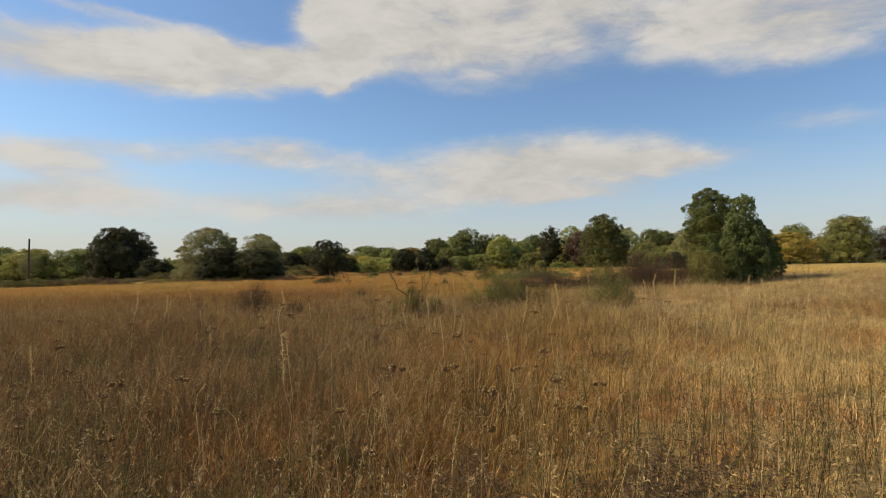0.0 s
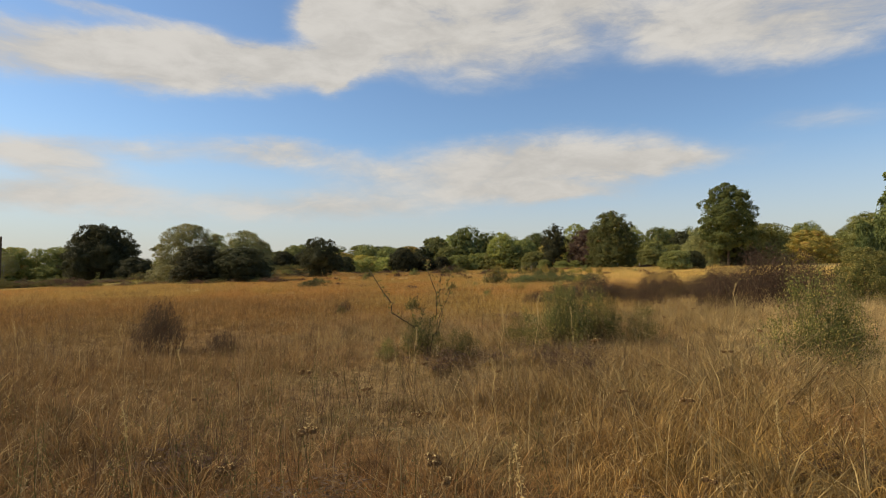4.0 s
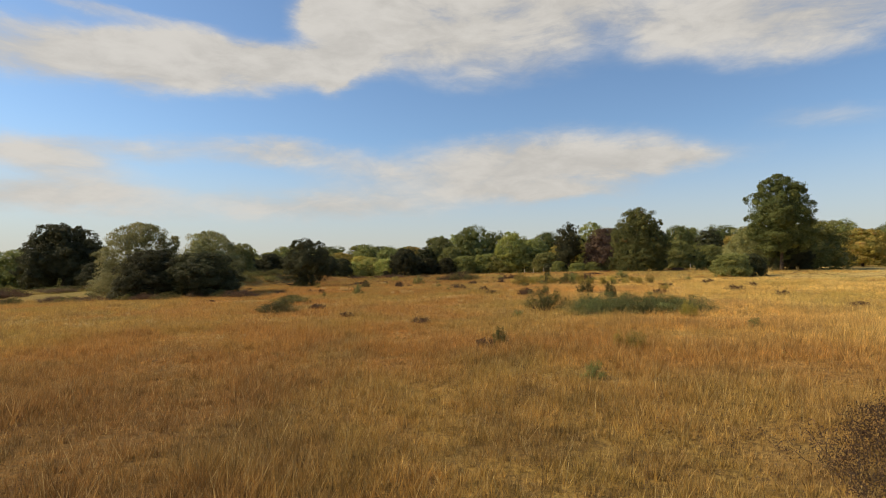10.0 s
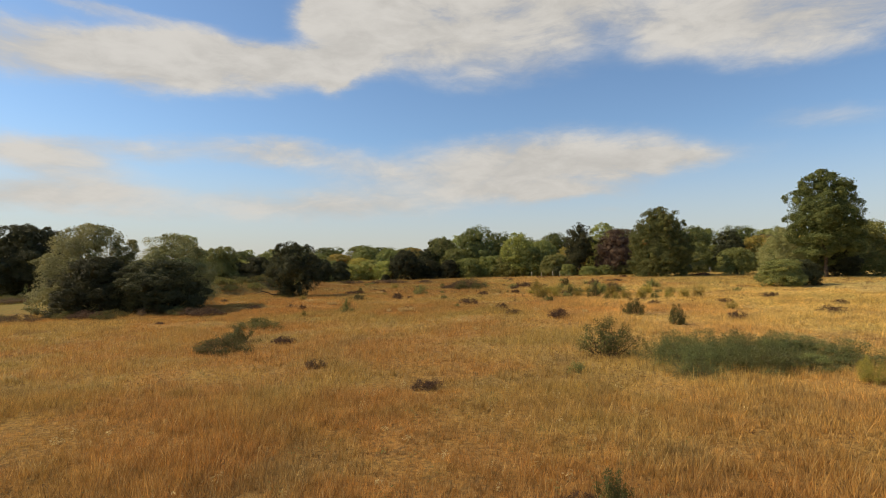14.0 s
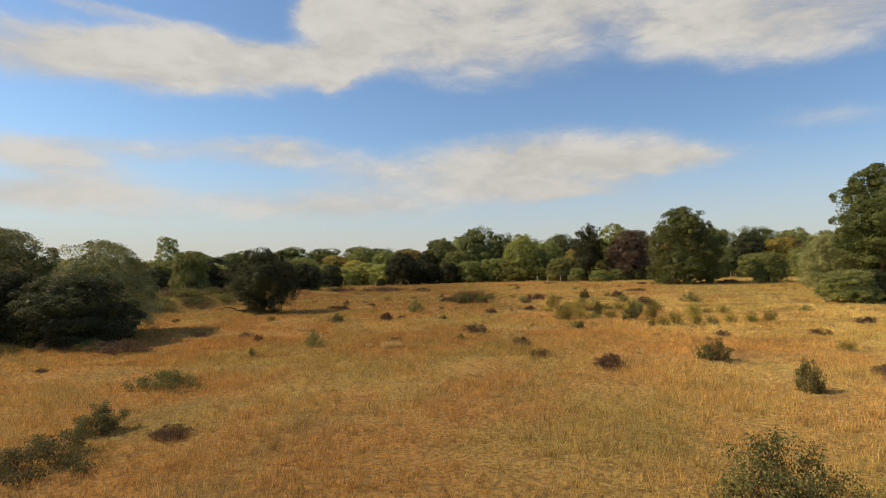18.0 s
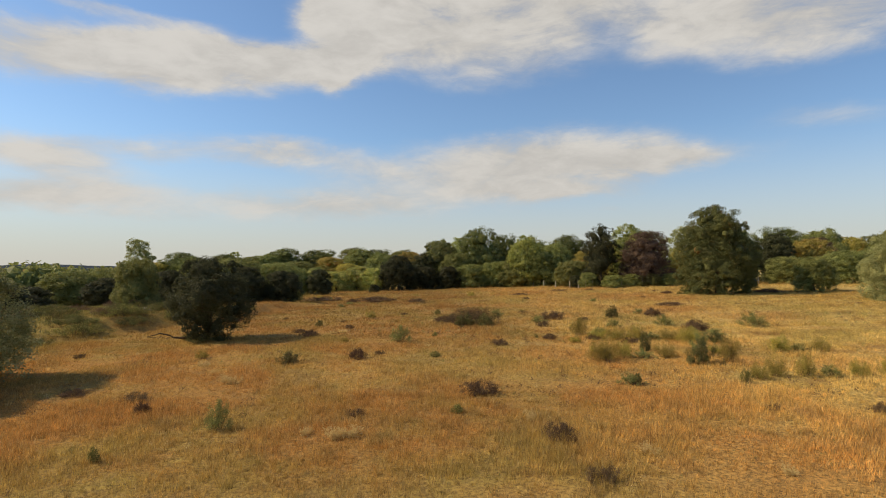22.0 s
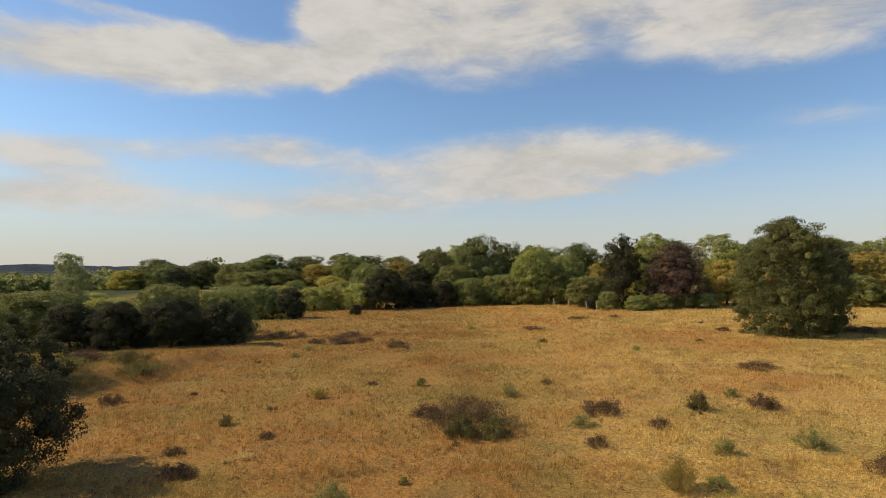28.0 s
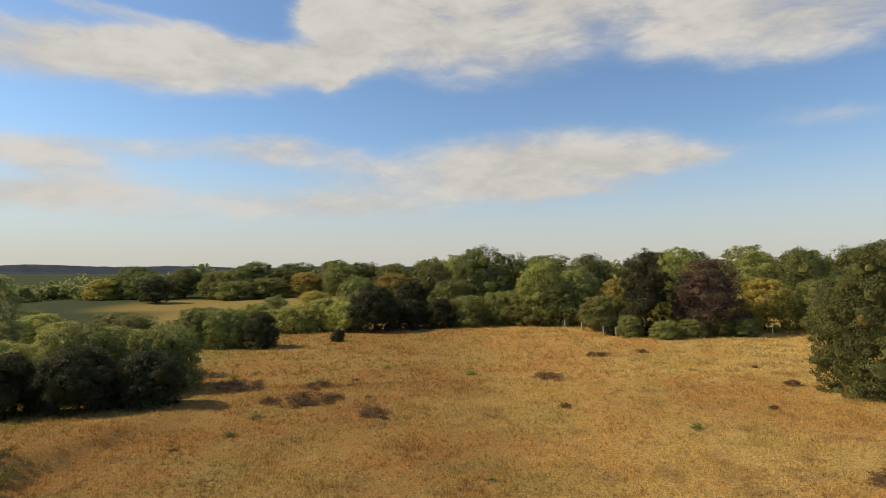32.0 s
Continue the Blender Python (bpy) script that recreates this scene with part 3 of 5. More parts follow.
proto("aspen", "aspen_tree", "slender grey-green tree with a light leafy crown", "tree", 24, 4.6, 8.8, 1.0, L_GREY, M_BIRCH, bulges=12, leaf=0.17, sprays=190, per=50, shape="tall", core=0.28, trunk=0.12, clump=0.085)

# field edge ahead
EDGE = "trees along the far field edge"
for key, x, y, turn, sx, sz in (
    ("oak", 6.6, 150, 0, 1.0, 1.06), ("oak", 12, 156, 70, 0.8, 0.88), ("pale", 14.3, 140, 0, 1.0, 1.0), ("olive", 20.5, 142, 0, 0.95, 1.1),
    ("dark", 24.4, 125.5, 0, 0.95, 1.02), ("pale", 30.2, 129, 120, 1.05, 1.06), ("red", 31.0, 124, 0, 1.0, 1.0), ("pale", 48, 146, 200, 1.5, 1.12),
    ("yellow", 39.5, 127, 0, 1.0, 0.95), ("oak", 52, 140, 140, 0.85, 0.85), ("olive", 46, 126, 60, 0.9, 0.75), ("dark", 52, 124, 90, 1.0, 0.8),
    ("yellow", 58, 125, 80, 1.1, 1.1), ("olive", 70, 122, 30, 1.1, 1.0), ("oak", -2, 152, 200, 0.85, 0.8), ("olive", 1.5, 146, 110, 0.9, 0.85),
    ("dark", -5, 150, 40, 0.9, 0.72), ("olive", -27, 150, 15, 0.7, 0.58), ("yellow", 26, 140, 150, 1.0, 1.05), ("olive", 35, 138, 300, 1.1, 1.15),
    ("olive", -15, 158, 200, 1.0, 0.9), ("yellow", -21, 152, 250, 1.0, 0.85),
):
    stand(key, x, y, turn, sx, sz, group=EDGE)
LOW = "bushes along the far field edge"
for key, x, y, turn, sx, sz in (
    ("bush", 9.5, 144, 0, 1.3, 1.2), ("bush", 13.5, 142, 90, 1.2, 1.1), ("bush", 17.5, 140, 200, 1.3, 1.25), ("thorn", 0.0, 141, 30, 1.0, 0.95),
    ("thorn", -9.5, 138, 200, 1.5, 1.5), ("leafy", -14, 139, 0, 1.2, 1.1), ("leafy", -17.5, 141, 100, 1.2, 1.1), ("leafy", -21, 139, 200, 1.1, 0.9),
    ("bush", 4.0, 142, 300, 1.0, 0.9), ("bush", 21.5, 132, 40, 1.0, 0.9), ("bush", 43, 120, 70, 0.9, 0.8), ("thorn", -4.5, 141, 100, 1.1, 1.0),
    ("bush", 50, 118, 170, 1.0, 0.8), ("bush", 34, 121.5, 60, 0.5, 0.4), ("bush", 28.5, 122, 60, 0.55, 0.42), ("bush", 25, 121, 10, 0.5, 0.4), ("bush", 22, 124, 90, 0.5, 0.5), ("thorn", 20.4, 126, 90, 0.45, 0.5), ("bush", 31.2, 122.2, 160, 0.5, 0.4),
):
    stand(key, x, y, turn, sx, sz, group=LOW)

# single trees in the field
stand("big", 26.9, 92.6, 0, 0.84, 0.96)
stand("tall", 36.3, 75.2, 0, 1.0, 1.0)
stand("thorn", 38.5, 77, 0, 0.9, 0.9)
stand("bush", 24.2, 62.5, 40, 0.5, 0.42)
stand("thorn", 26.6, 63.6, 0, 0.5, 0.48)
stand("bush", 36.5, 92, 200, 0.6, 0.7)
stand("bush", 43, 80, 0, 1.2, 1.15)
RIGHT = "hedgerow on the right of the field"
for key, x, y, turn, sx, sz in (
    ("yellow", 55, 88, 0, 1.1, 0.8), ("olive", 63, 86, 90, 1.1, 0.9), ("red", 70, 84, 0, 0.9, 0.8), ("olive", 77, 82, 180, 1.2, 1.0),
    ("tall", 82, 86, 90, 1.3, 1.05), ("yellow", 84, 76, 240, 1.2, 1.0), ("olive", 93, 72, 20, 1.3, 1.1), ("oak", 104, 78, 20, 1.0, 0.9),
):
    stand(key, x, y, turn, sx, sz, group=RIGHT)


# the left of the field
stand("yew", -48.6, 84, 120, 1.0, 1.0)
LEFT = "bushes on the left of the field"
for key, x, y, turn, sx, sz in (
    ("willow", -23.2, 55, 0, 1.14, 0.97), ("willow", -18.0, 54.4, 130, 0.8, 0.84), ("thorn", -20.4, 51.6, 0, 1.0, 0.76), ("thorn", -16.9, 51.2, 140, 0.95, 0.7),
    ("lone", -13.7, 65.8, 30, 0.86, 0.98), ("bush", -24.0, 77.5, 20, 0.5, 0.75),
    ("bush", -60, 92, 20, 1.3, 1.1), ("leafy", -67, 90, 70, 1.5, 1.3), ("willow", -58, 100, 200, 1.0, 1.0), ("bush", -75, 92, 150, 1.6, 1.2),
    ("birch", -64, 86, 0, 0.8, 0.55), ("thorn", -41, 79, 300, 1.0, 0.75), ("thorn", -35.5, 80, 40, 0.8, 0.55), ("thorn", -40, 88, 100, 0.9, 0.65), ("thorn", -35, 92, 200, 1.0, 0.75), ("bush", -41, 96, 80, 1.1, 0.85),
    ("thorn", -25, 91.5, 60, 0.9, 0.85), ("thorn", -21.5, 92.5, 190, 0.95, 0.9), ("thorn", -18, 94, 300, 0.85, 0.8), ("thorn", -28.5, 91.5, 20, 0.9, 0.85),
    ("bush", -24, 97, 200, 0.9, 1.0), ("leafy", -30, 98, 300, 0.9, 0.95), ("bush", -20, 100, 30, 0.8, 0.9), ("leafy", -32, 107, 0, 0.95, 0.9),
    ("leafy", -29, 111, 110, 0.8, 0.7), ("leafy", -36, 112, 210, 0.9, 0.85), ("bush", -40, 104, 10, 1.2, 0.95), ("birch", -22.5, 105, 60, 1.0, 0.98),
    ("aspen", -45.5, 116.6, 200, 0.95, 1.04), ("bush", -47, 112, 90, 1.2, 0.95), ("bush", -54, 116, 190, 1.3, 0.85), ("leafy", -41, 120, 290, 1.0, 0.75),
    ("thorn", -20.5, 123, 80, 0.85, 0.95), ("bush", -25, 124, 210, 0.8, 0.9), ("bush", -29, 126, 130, 0.9, 0.9), ("leafy", -33, 130, 40, 0.9, 0.7),
    ("bush", -52, 122, 30, 1.2, 0.85), ("leafy", -46, 127, 60, 1.0, 0.8), ("bush", -40, 132, 90, 1.0, 0.7), ("leafy", -54, 134, 120, 1.3, 0.95), ("bush", -48, 142, 150, 1.2, 0.7), ("olive", -60, 140, 180, 0.9, 0.55), ("bush", -34, 118, 210, 0.8, 0.6), ("leafy", -38, 125, 240, 0.9, 0.65), ("thorn", -12.5, 127, 330, 0.35, 0.35), ("dark", -36, 138, 30, 0.5, 0.28),
):
    stand(key, x, y, turn, sx, sz, group=LEFT)
stand("willow", 35.2, 80.5, 70, 0.75, 0.98, "grey-green willow beside a tall ash")
stand("birch", 58.7, 117.0, 0, 0.9, 0.95, "bare pale birch among hedgerow bushes")
# behind the field edge
BEHIND = "trees standing behind the field edge"
for key, x, y, turn, sx, sz in (
    ("olive", -33, 158, 60, 0.5, 0.3), ("yellow", -9, 165, 0, 1.2, 1.15), ("olive", -2, 168, 30, 1.2, 1.2), ("pale", 3, 172, 60, 1.3, 1.05),
    ("olive", 18, 160, 90, 1.2, 1.15), ("oak", 26, 158, 120, 1.0, 0.85), ("yellow", 34, 150, 150, 1.2, 1.3), ("oak", 41, 152, 180, 1.0, 0.88),
    ("olive", 58, 148, 210, 1.2, 1.25), ("oak", 66, 146, 240, 1.1, 0.88), ("yellow", 75, 140, 270, 1.2, 1.3), ("olive", 84, 132, 300, 1.3, 1.25),
    ("oak", 94, 128, 330, 1.1, 0.85), ("olive", 65, 132, 10, 1.1, 1.1), ("red", 61, 128, 50, 0.8, 0.85), ("yellow", 78, 116, 20, 1.1, 0.9),
    ("bush", 68, 112, 20, 1.3, 1.1), ("bush", 60, 112, 130, 1.2, 1.0), ("bush", 55, 113, 230, 1.1, 0.9), ("olive", 90, 106, 80, 1.2, 1.0),
    ("olive", -42, 160, 100, 0.5, 0.3), ("bush", -38, 150, 0, 0.9, 0.55), ("leafy", -28, 143, 20, 1.1, 1.0), ("leafy", -25, 141, 120, 1.0, 0.8),
):
    stand(key, x, y, turn, sx, sz, group=BEHIND)
# beyond the next field
BACK = "woodland edge beyond the next field"
for key, x, y, turn, sx, sz in (
    ("oak", -53, 220, 0, 1.56, 0.86), ("oak", -43, 224, 60, 1.44, 0.81), ("olive", -33, 232, 0, 1.80, 1.25), ("oak", -24, 226, 100, 1.44, 0.77),
    ("olive", -62, 214, 40, 1.56, 0.95), ("oak", -88, 218, 200, 1.44, 0.77), 
    ("bush", -48, 212, 0, 2.16, 1.12), ("olive", -14, 220, 0, 1.68, 1.03), ("oak", -76, 224, 170, 1.32, 0.73),
    ("dark", -70, 196, 60, 1.32, 0.65), ("oak", 30, 215, 30, 1.56, 0.82), ("oak", 58, 210, 90, 1.56, 0.82), ("olive", 80, 200, 0, 1.80, 1.12),
    ("oak", 100, 190, 130, 1.56, 0.82), ("olive", 118, 170, 0, 1.80, 1.12), ("oak", 90, 150, 0, 1.44, 0.77), ("oak", 0, 225, 0, 1.44, 0.77),
    ("yellow", -93, 213, 200, 1.5, 0.9), ("olive", -82, 214, 300, 1.5, 0.9),
    ("olive", -57, 214, 140, 1.5, 1.0), ("yellow", -38, 216, 240, 1.6, 1.1), ("olive", -28, 214, 330, 1.5, 1.1), ("bush", -54, 206, 0, 1.6, 1.0),
):
    stand(key, x, y, turn, sx, sz, group=BACK)


# ---- far woods and hills ----
def build_far_woods():
    rng = np.random.default_rng(5)
    parts = []
    for i in range(540):
        x, y = rng.uniform(-420, 520), rng.uniform(250, 640)
        h = rng.uniform(7, 11)
        if i >= 420:
            x, y, h = rng.uniform(-300, -100), rng.uniform(120, 260), rng.uniform(4.5, 7)
        w = rng.uniform(7, 12)
        z = ground_z(x, y)
        c = np.array([x, y, z + h * 0.5])
        d = ball_points(rng, 150)
        rad = rng.uniform(0.8, 1.08, (150, 1)) * (1 + 0.2 * np.sin(d[:, :1] * 5 + x) * np.cos(d[:, 2:3] * 5 + y))
        parts.append(leaves_at(rng, c + d * [w / 2, w / 2, h / 2] * rad, d, 1.3, 0.8, 0.6))
        parts.append(lump(rng, c, (w * 0.4, w * 0.4, h * 0.44)))
    v, t = join(parts)
    tagged(mesh_object("far_woods", v, t, L_OLIVE), "far mixed woodland closing the view behind the fields", "woods", kind="stuff")


build_far_woods()


def build_hills():
    """Wooded ridges on the skyline, with distance haze put into their colour."""
    m, n = material("haze_tinted_forest")
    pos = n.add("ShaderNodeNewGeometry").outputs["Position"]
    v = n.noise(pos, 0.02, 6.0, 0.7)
    # forest green pushed towards slate blue: haze painted into the base colour
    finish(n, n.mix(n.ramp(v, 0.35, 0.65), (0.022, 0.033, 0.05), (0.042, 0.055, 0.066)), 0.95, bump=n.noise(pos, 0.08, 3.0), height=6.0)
    for name, y0, depth, top, seed in (("near_ridge", 1300, 500, 11, 1.0), ("far_ridge", 2700, 700, 44, 7.0)):
        xs, ss = np.linspace(-3300, 3300, 260), np.linspace(0, 1, 14)
        v = []
        for s in ss:
            for x in xs:
                rise = math.sin(s * math.pi) ** 0.7
                left = 1.0 / (1.0 + math.exp((x + 250) / 160))
                k = top * (0.72 + 0.5 * noise.noise((x * 0.0016, seed, 0))) + 5 * noise.noise((x * 0.02, s * 4, seed))
                k = k * (0.55 + 0.45 * left) if name == "near_ridge" else k
                v.append((x, y0 + depth * s, -30 + (30 + k) * rise))
        nx = len(xs)
        i = (np.arange(len(ss) - 1)[:, None] * nx + np.arange(nx - 1)[None]).ravel()
        t = np.concatenate([np.stack([i, i + 1, i + nx + 1], 1), np.stack([i, i + nx + 1, i + nx], 1)])
        tagged(mesh_object("backdrop_" + name, v, t, m, smooth=True), "low wooded ridge on the skyline, tinted blue-green for haze", "hills", kind="structure")


build_hills()


# ---- low shrubs ----
def make_shrub(name, label, category, seed, w, h, leaf_mat, leaf, count, style="dome", stems=14, twig=M_TWIG, slim=0.5, thick=1.0):
    """A low plant: crooked stems from the ground, each ending in a clump of small leaves."""
    rng = np.random.default_rng(seed)
    root = tagged(new(name), label, category)
    tubes, pos, out = [], [], []
    lop = rng.uniform(0, 2 * np.pi, 3)
    for i in range(stems):
        a, r = rng.uniform(0, 2 * np.pi), rng.uniform(0.02, 1.0) ** 0.55
        edge = 0.92 + 0.2 * math.sin(2 * a + lop[0]) + 0.15 * math.sin(3 * a + lop[1]) + 0.1 * math.sin(5 * a + lop[2])
        k = (math.sqrt(max(0.0, 1 - r * r)) * 0.8 + 0.12) * rng.uniform(0.4, 1.15)
        if style == "flat":
            k = (1.05 - 0.55 * r) * rng.uniform(0.35, 1.0)
        if style == "up":
            k = rng.uniform(0.5, 1.0)
        way = np.array([math.cos(a), math.sin(a), 0]) * w / 2 * r * edge
        tip = way + [0, 0, h * k]
        line = bent(rng, way * (0.8 if style == "flat" else 0.3) - [0, 0, 0.05], tip, 5, 0.07)
        tubes.append(tube(line, np.linspace(0.011, 0.003, 5) * thick, 4))
        m = count // stems
        d = ball_points(rng, m)
        if style == "up":
            s = rng.uniform(0.15, 1.0, m) ** 0.7 * 3.99
            i0 = s.astype(int)
            f = (s - i0)[:, None]
            p = line[i0] * (1 - f) + line[i0 + 1] * f + d * rng.uniform(0.0, 0.13, (m, 1)) * w
        else:
            low = (rng.uniform(0, 1, (m, 1)) < 0.4) * rng.uniform(0.2, 1.0, (m, 1))
            p = tip + (line[2] - tip) * low + d * rng.uniform(0.1, 1.0, (m, 1)) ** 0.6 * [w * 0.1, w * 0.1, h * 0.15]
        pos.append(p)
        out.append(d + [math.cos(a) * r, math.sin(a) * r, 0.6])
    pos, out = np.concatenate(pos), np.concatenate(out)
    pos[:, 2] = np.abs(pos[:, 2])
    v, t = join(tubes)
    tagged(mesh_object("branchwork", v, t, twig, root), kind="stuff")
    v, t = leaves_at(rng, pos, out, leaf, slim, 0.7)
    mesh_object("foliage", v, t, leaf_mat, root)
    return root


SHRUB = {}
WIDE = {"dark": 0.75, "green": 0.8, "olive": 0.85, "broom": 1.0}
SIZE = {}


def shrub(key, *args, **kw):
    SHRUB[key] = [make_shrub(*args, **kw), False]
    SIZE[key] = args[4:6]


def grow(key, x, y, w, h, turn=None, group=""):
    """Sets out a shrub w wide and h high."""
    ob, used = SHRUB[key]
    m = place(x, y, (x * 97 + y * 53) % 360 if turn is None else turn, w / SIZE[key][0] * WIDE.get(key, 0.9), h / SIZE[key][1] * 0.88, 0.02)
    if used:
        ob = copy_thing(ob, m)
    else:
        ob.matrix_basis = m
        SHRUB[key][1] = True
    tagged(ob, "", "", group or "low shrubs scattered over the field")
    return ob


shrub("green", "juniper_shrub", "small green shrub in the dry grass", "shrub", 31, 1.2, 0.8, L_BRIAR, 0.045, 5200, "dome", 44, thick=0.6)
shrub("dark", "gorse_shrub", "dark green spiny shrub in the dry grass", "shrub", 32, 1.2, 0.8, L_BRAMBLE, 0.045, 5200, "dome", 44, thick=0.6)
shrub("olive", "rose_shrub", "loose olive green shrub in the dry grass", "shrub", 33, 1.4, 0.9, L_OLIVE, 0.042, 4200, "dome", 40, thick=0.6)
shrub("broom", "broom_shrub", "yellow-green upright broom shrub", "shrub", 34, 1.6, 0.9, L_YELLOW, 0.06, 5600, "dome", 60, slim=0.2, thick=0.4)
shrub("heath", "heather_clump", "brown heather clump gone to seed", "heather", 35, 1.5, 0.5, L_HEATH, 0.045, 3800, "flat", 50, slim=0.4, thick=0.5)
shrub("ling", "heather_clump", "dense dark brown heather gone to seed", "heather", 38, 1.5, 0.5, L_LING, 0.022, 8000, "flat", 90, slim=0.35, thick=0.35)
shrub("juniper", "juniper_shrub", "grey-green spreading juniper in the dry grass", "shrub", 41, 1.3, 0.8, L_JUNIPER, 0.034, 6500, "dome", 60, slim=0.35, thick=0.4)
shrub("bramble", "bramble_patch", "low spreading bramble patch", "bramble", 36, 2.4, 0.6, L_BRAMBLE, 0.055, 4600, "flat", 56, thick=0.6)
shrub("scrub", "thorn_shrub", "loose dark green thorny shrub", "shrub", 40, 1.6, 1.0, L_BRAMBLE, 0.05, 5200, "dome", 46)
shrub("straw", "straw_tuft", "bleached straw-coloured grass tuft", "grass tuft", 37, 0.9, 0.35, M_PALE_SEED, 0.09, 500, "up", 20, M_PALE_SEED, slim=0.2)

for key, x, y, w, h in (
    ("green", -9.0, 71.4, 0.8, 0.5), ("green", -1.5, 77.5, 1.3, 0.9), ("olive", -3.2, 63.1, 1.5, 0.95), ("green", -1.5, 64.9, 0.8, 0.45),
    ("dark", 0.2, 68.8, 1.9, 1.0), ("dark", 1.5, 69.0, 1.6, 0.8), ("heath", -1.0, 71.9, 1.8, 0.5), ("olive", 4.7, 69.8, 1.4, 0.6),
    ("green", 3.5, 63.1, 0.5, 0.35), ("green", -1.4, 58.6, 1.2, 0.5), ("heath", -4.5, 58.3, 0.9, 0.65), ("dark", -7.0, 57.5, 1.1, 0.5),
    ("ling", -0.3, 70.3, 2.3, 0.9), ("ling", 1.1, 70.1, 2.1, 0.9), ("ling", 0.3, 71.4, 2.0, 0.8), ("heath", 6.0, 71.5, 1.9, 0.8), ("dark", 9.8, 71.5, 1.1, 0.85), ("heath", 12.4, 71.5, 1.3, 0.9), ("heath", 4.1, 62.6, 0.9, 0.4), ("broom", 5.9, 64.0, 1.1, 1.1), ("olive", 8.4, 66.6, 1.1, 0.65), ("broom", 5.0, 56.8, 1.9, 1.0),
):
    grow(key, x, y, w, h)
for key, x, y, w, h in (
    ("dark", 7.4, 59.1, 0.6, 0.85), ("heath", 12.0, 64.6, 1.6, 0.9), ("broom", 10.0, 60.9, 1.7, 0.75), ("dark", 11.1, 60.7, 1.0, 0.6),
    ("olive", 15.6, 65.6, 2.1, 0.95), ("dark", 8.2, 55.6, 1.2, 0.95), ("broom", 9.2, 55.7, 1.1, 1.05), ("olive", 11.3, 66.8, 1.5, 0.75),
    ("heath", 16.8, 79.5, 2.7, 0.5), ("heath", 32.1, 92.4, 3.5, 0.7), ("heath", 7.9, 100, 3.2, 0.45), ("heath", 14.4, 110, 2.4, 0.6),
    ("heath", -8.6, 99.3, 2.8, 0.6), ("heath", -14.5, 99.2, 4.5, 0.8), ("heath", -8.4, 94.5, 4.2, 0.9), ("heath", -3.7, 90.8, 2.3, 0.6),
):
    grow(key, x, y, w, h)
for key, x, y, w, h in (
    ("green", 23.6, 93.9, 1.4, 0.7), ("bramble", -8.6, 42.2, 2.0, 0.6), ("green", -8.0, 46.9, 0.6, 0.7), ("heath", -9.0, 50.5, 0.5, 0.5),
    ("olive", -6.4, 49.0, 0.9, 0.9), ("green", -0.7, 49.7, 0.9, 0.45), ("heath", 3.3, 43.2, 1.0, 0.6), ("dark", 6.6, 43.9, 1.15, 0.7),
    ("green", 4.8, 52.6, 1.0, 0.7), ("green", 7.9, 52.2, 0.9, 0.9), ("olive", 9.4, 58.4, 1.2, 1.1), ("dark", 6.7, 39.9, 0.75, 0.75),
    ("heath", -6.4, 37.8, 0.9, 0.35), ("dark", -7.9, 38.3, 1.1, 0.6), ("scrub", 2.6, 34.2, 1.6, 1.0), ("bramble", -7.8, 36.5, 2.9, 0.65),
):
    grow(key, x, y, w, h)
for key, x, y, w, h in (
    ("juniper", 4.9, 32.6, 1.6, 0.6), ("juniper", 6.6, 33.3, 1.8, 0.8), ("olive", 5.9, 31.6, 1.4, 0.4),
    ("heath", -4.4, 33.4, 0.6, 0.3), ("dark", 0.1, 25.6, 0.4, 0.42), 
    ("dark", -1.0, 17.4, 0.4, 0.35), ("olive", 1.1, 22.2, 0.45, 0.35),
    ("dark", -2.5, 16.7, 0.35, 0.25), ("ling", -3.1, 11.7, 0.4, 0.25), ("ling", -2.5, 17.1, 0.35, 0.3), ("ling", 4.3, 14.0, 0.9, 0.6),
    ("ling", -3.9, 11.7, 0.5, 0.6), ("ling", -4.6, 13.0, 0.5, 0.4),
):
    grow(key, x, y, w, h)


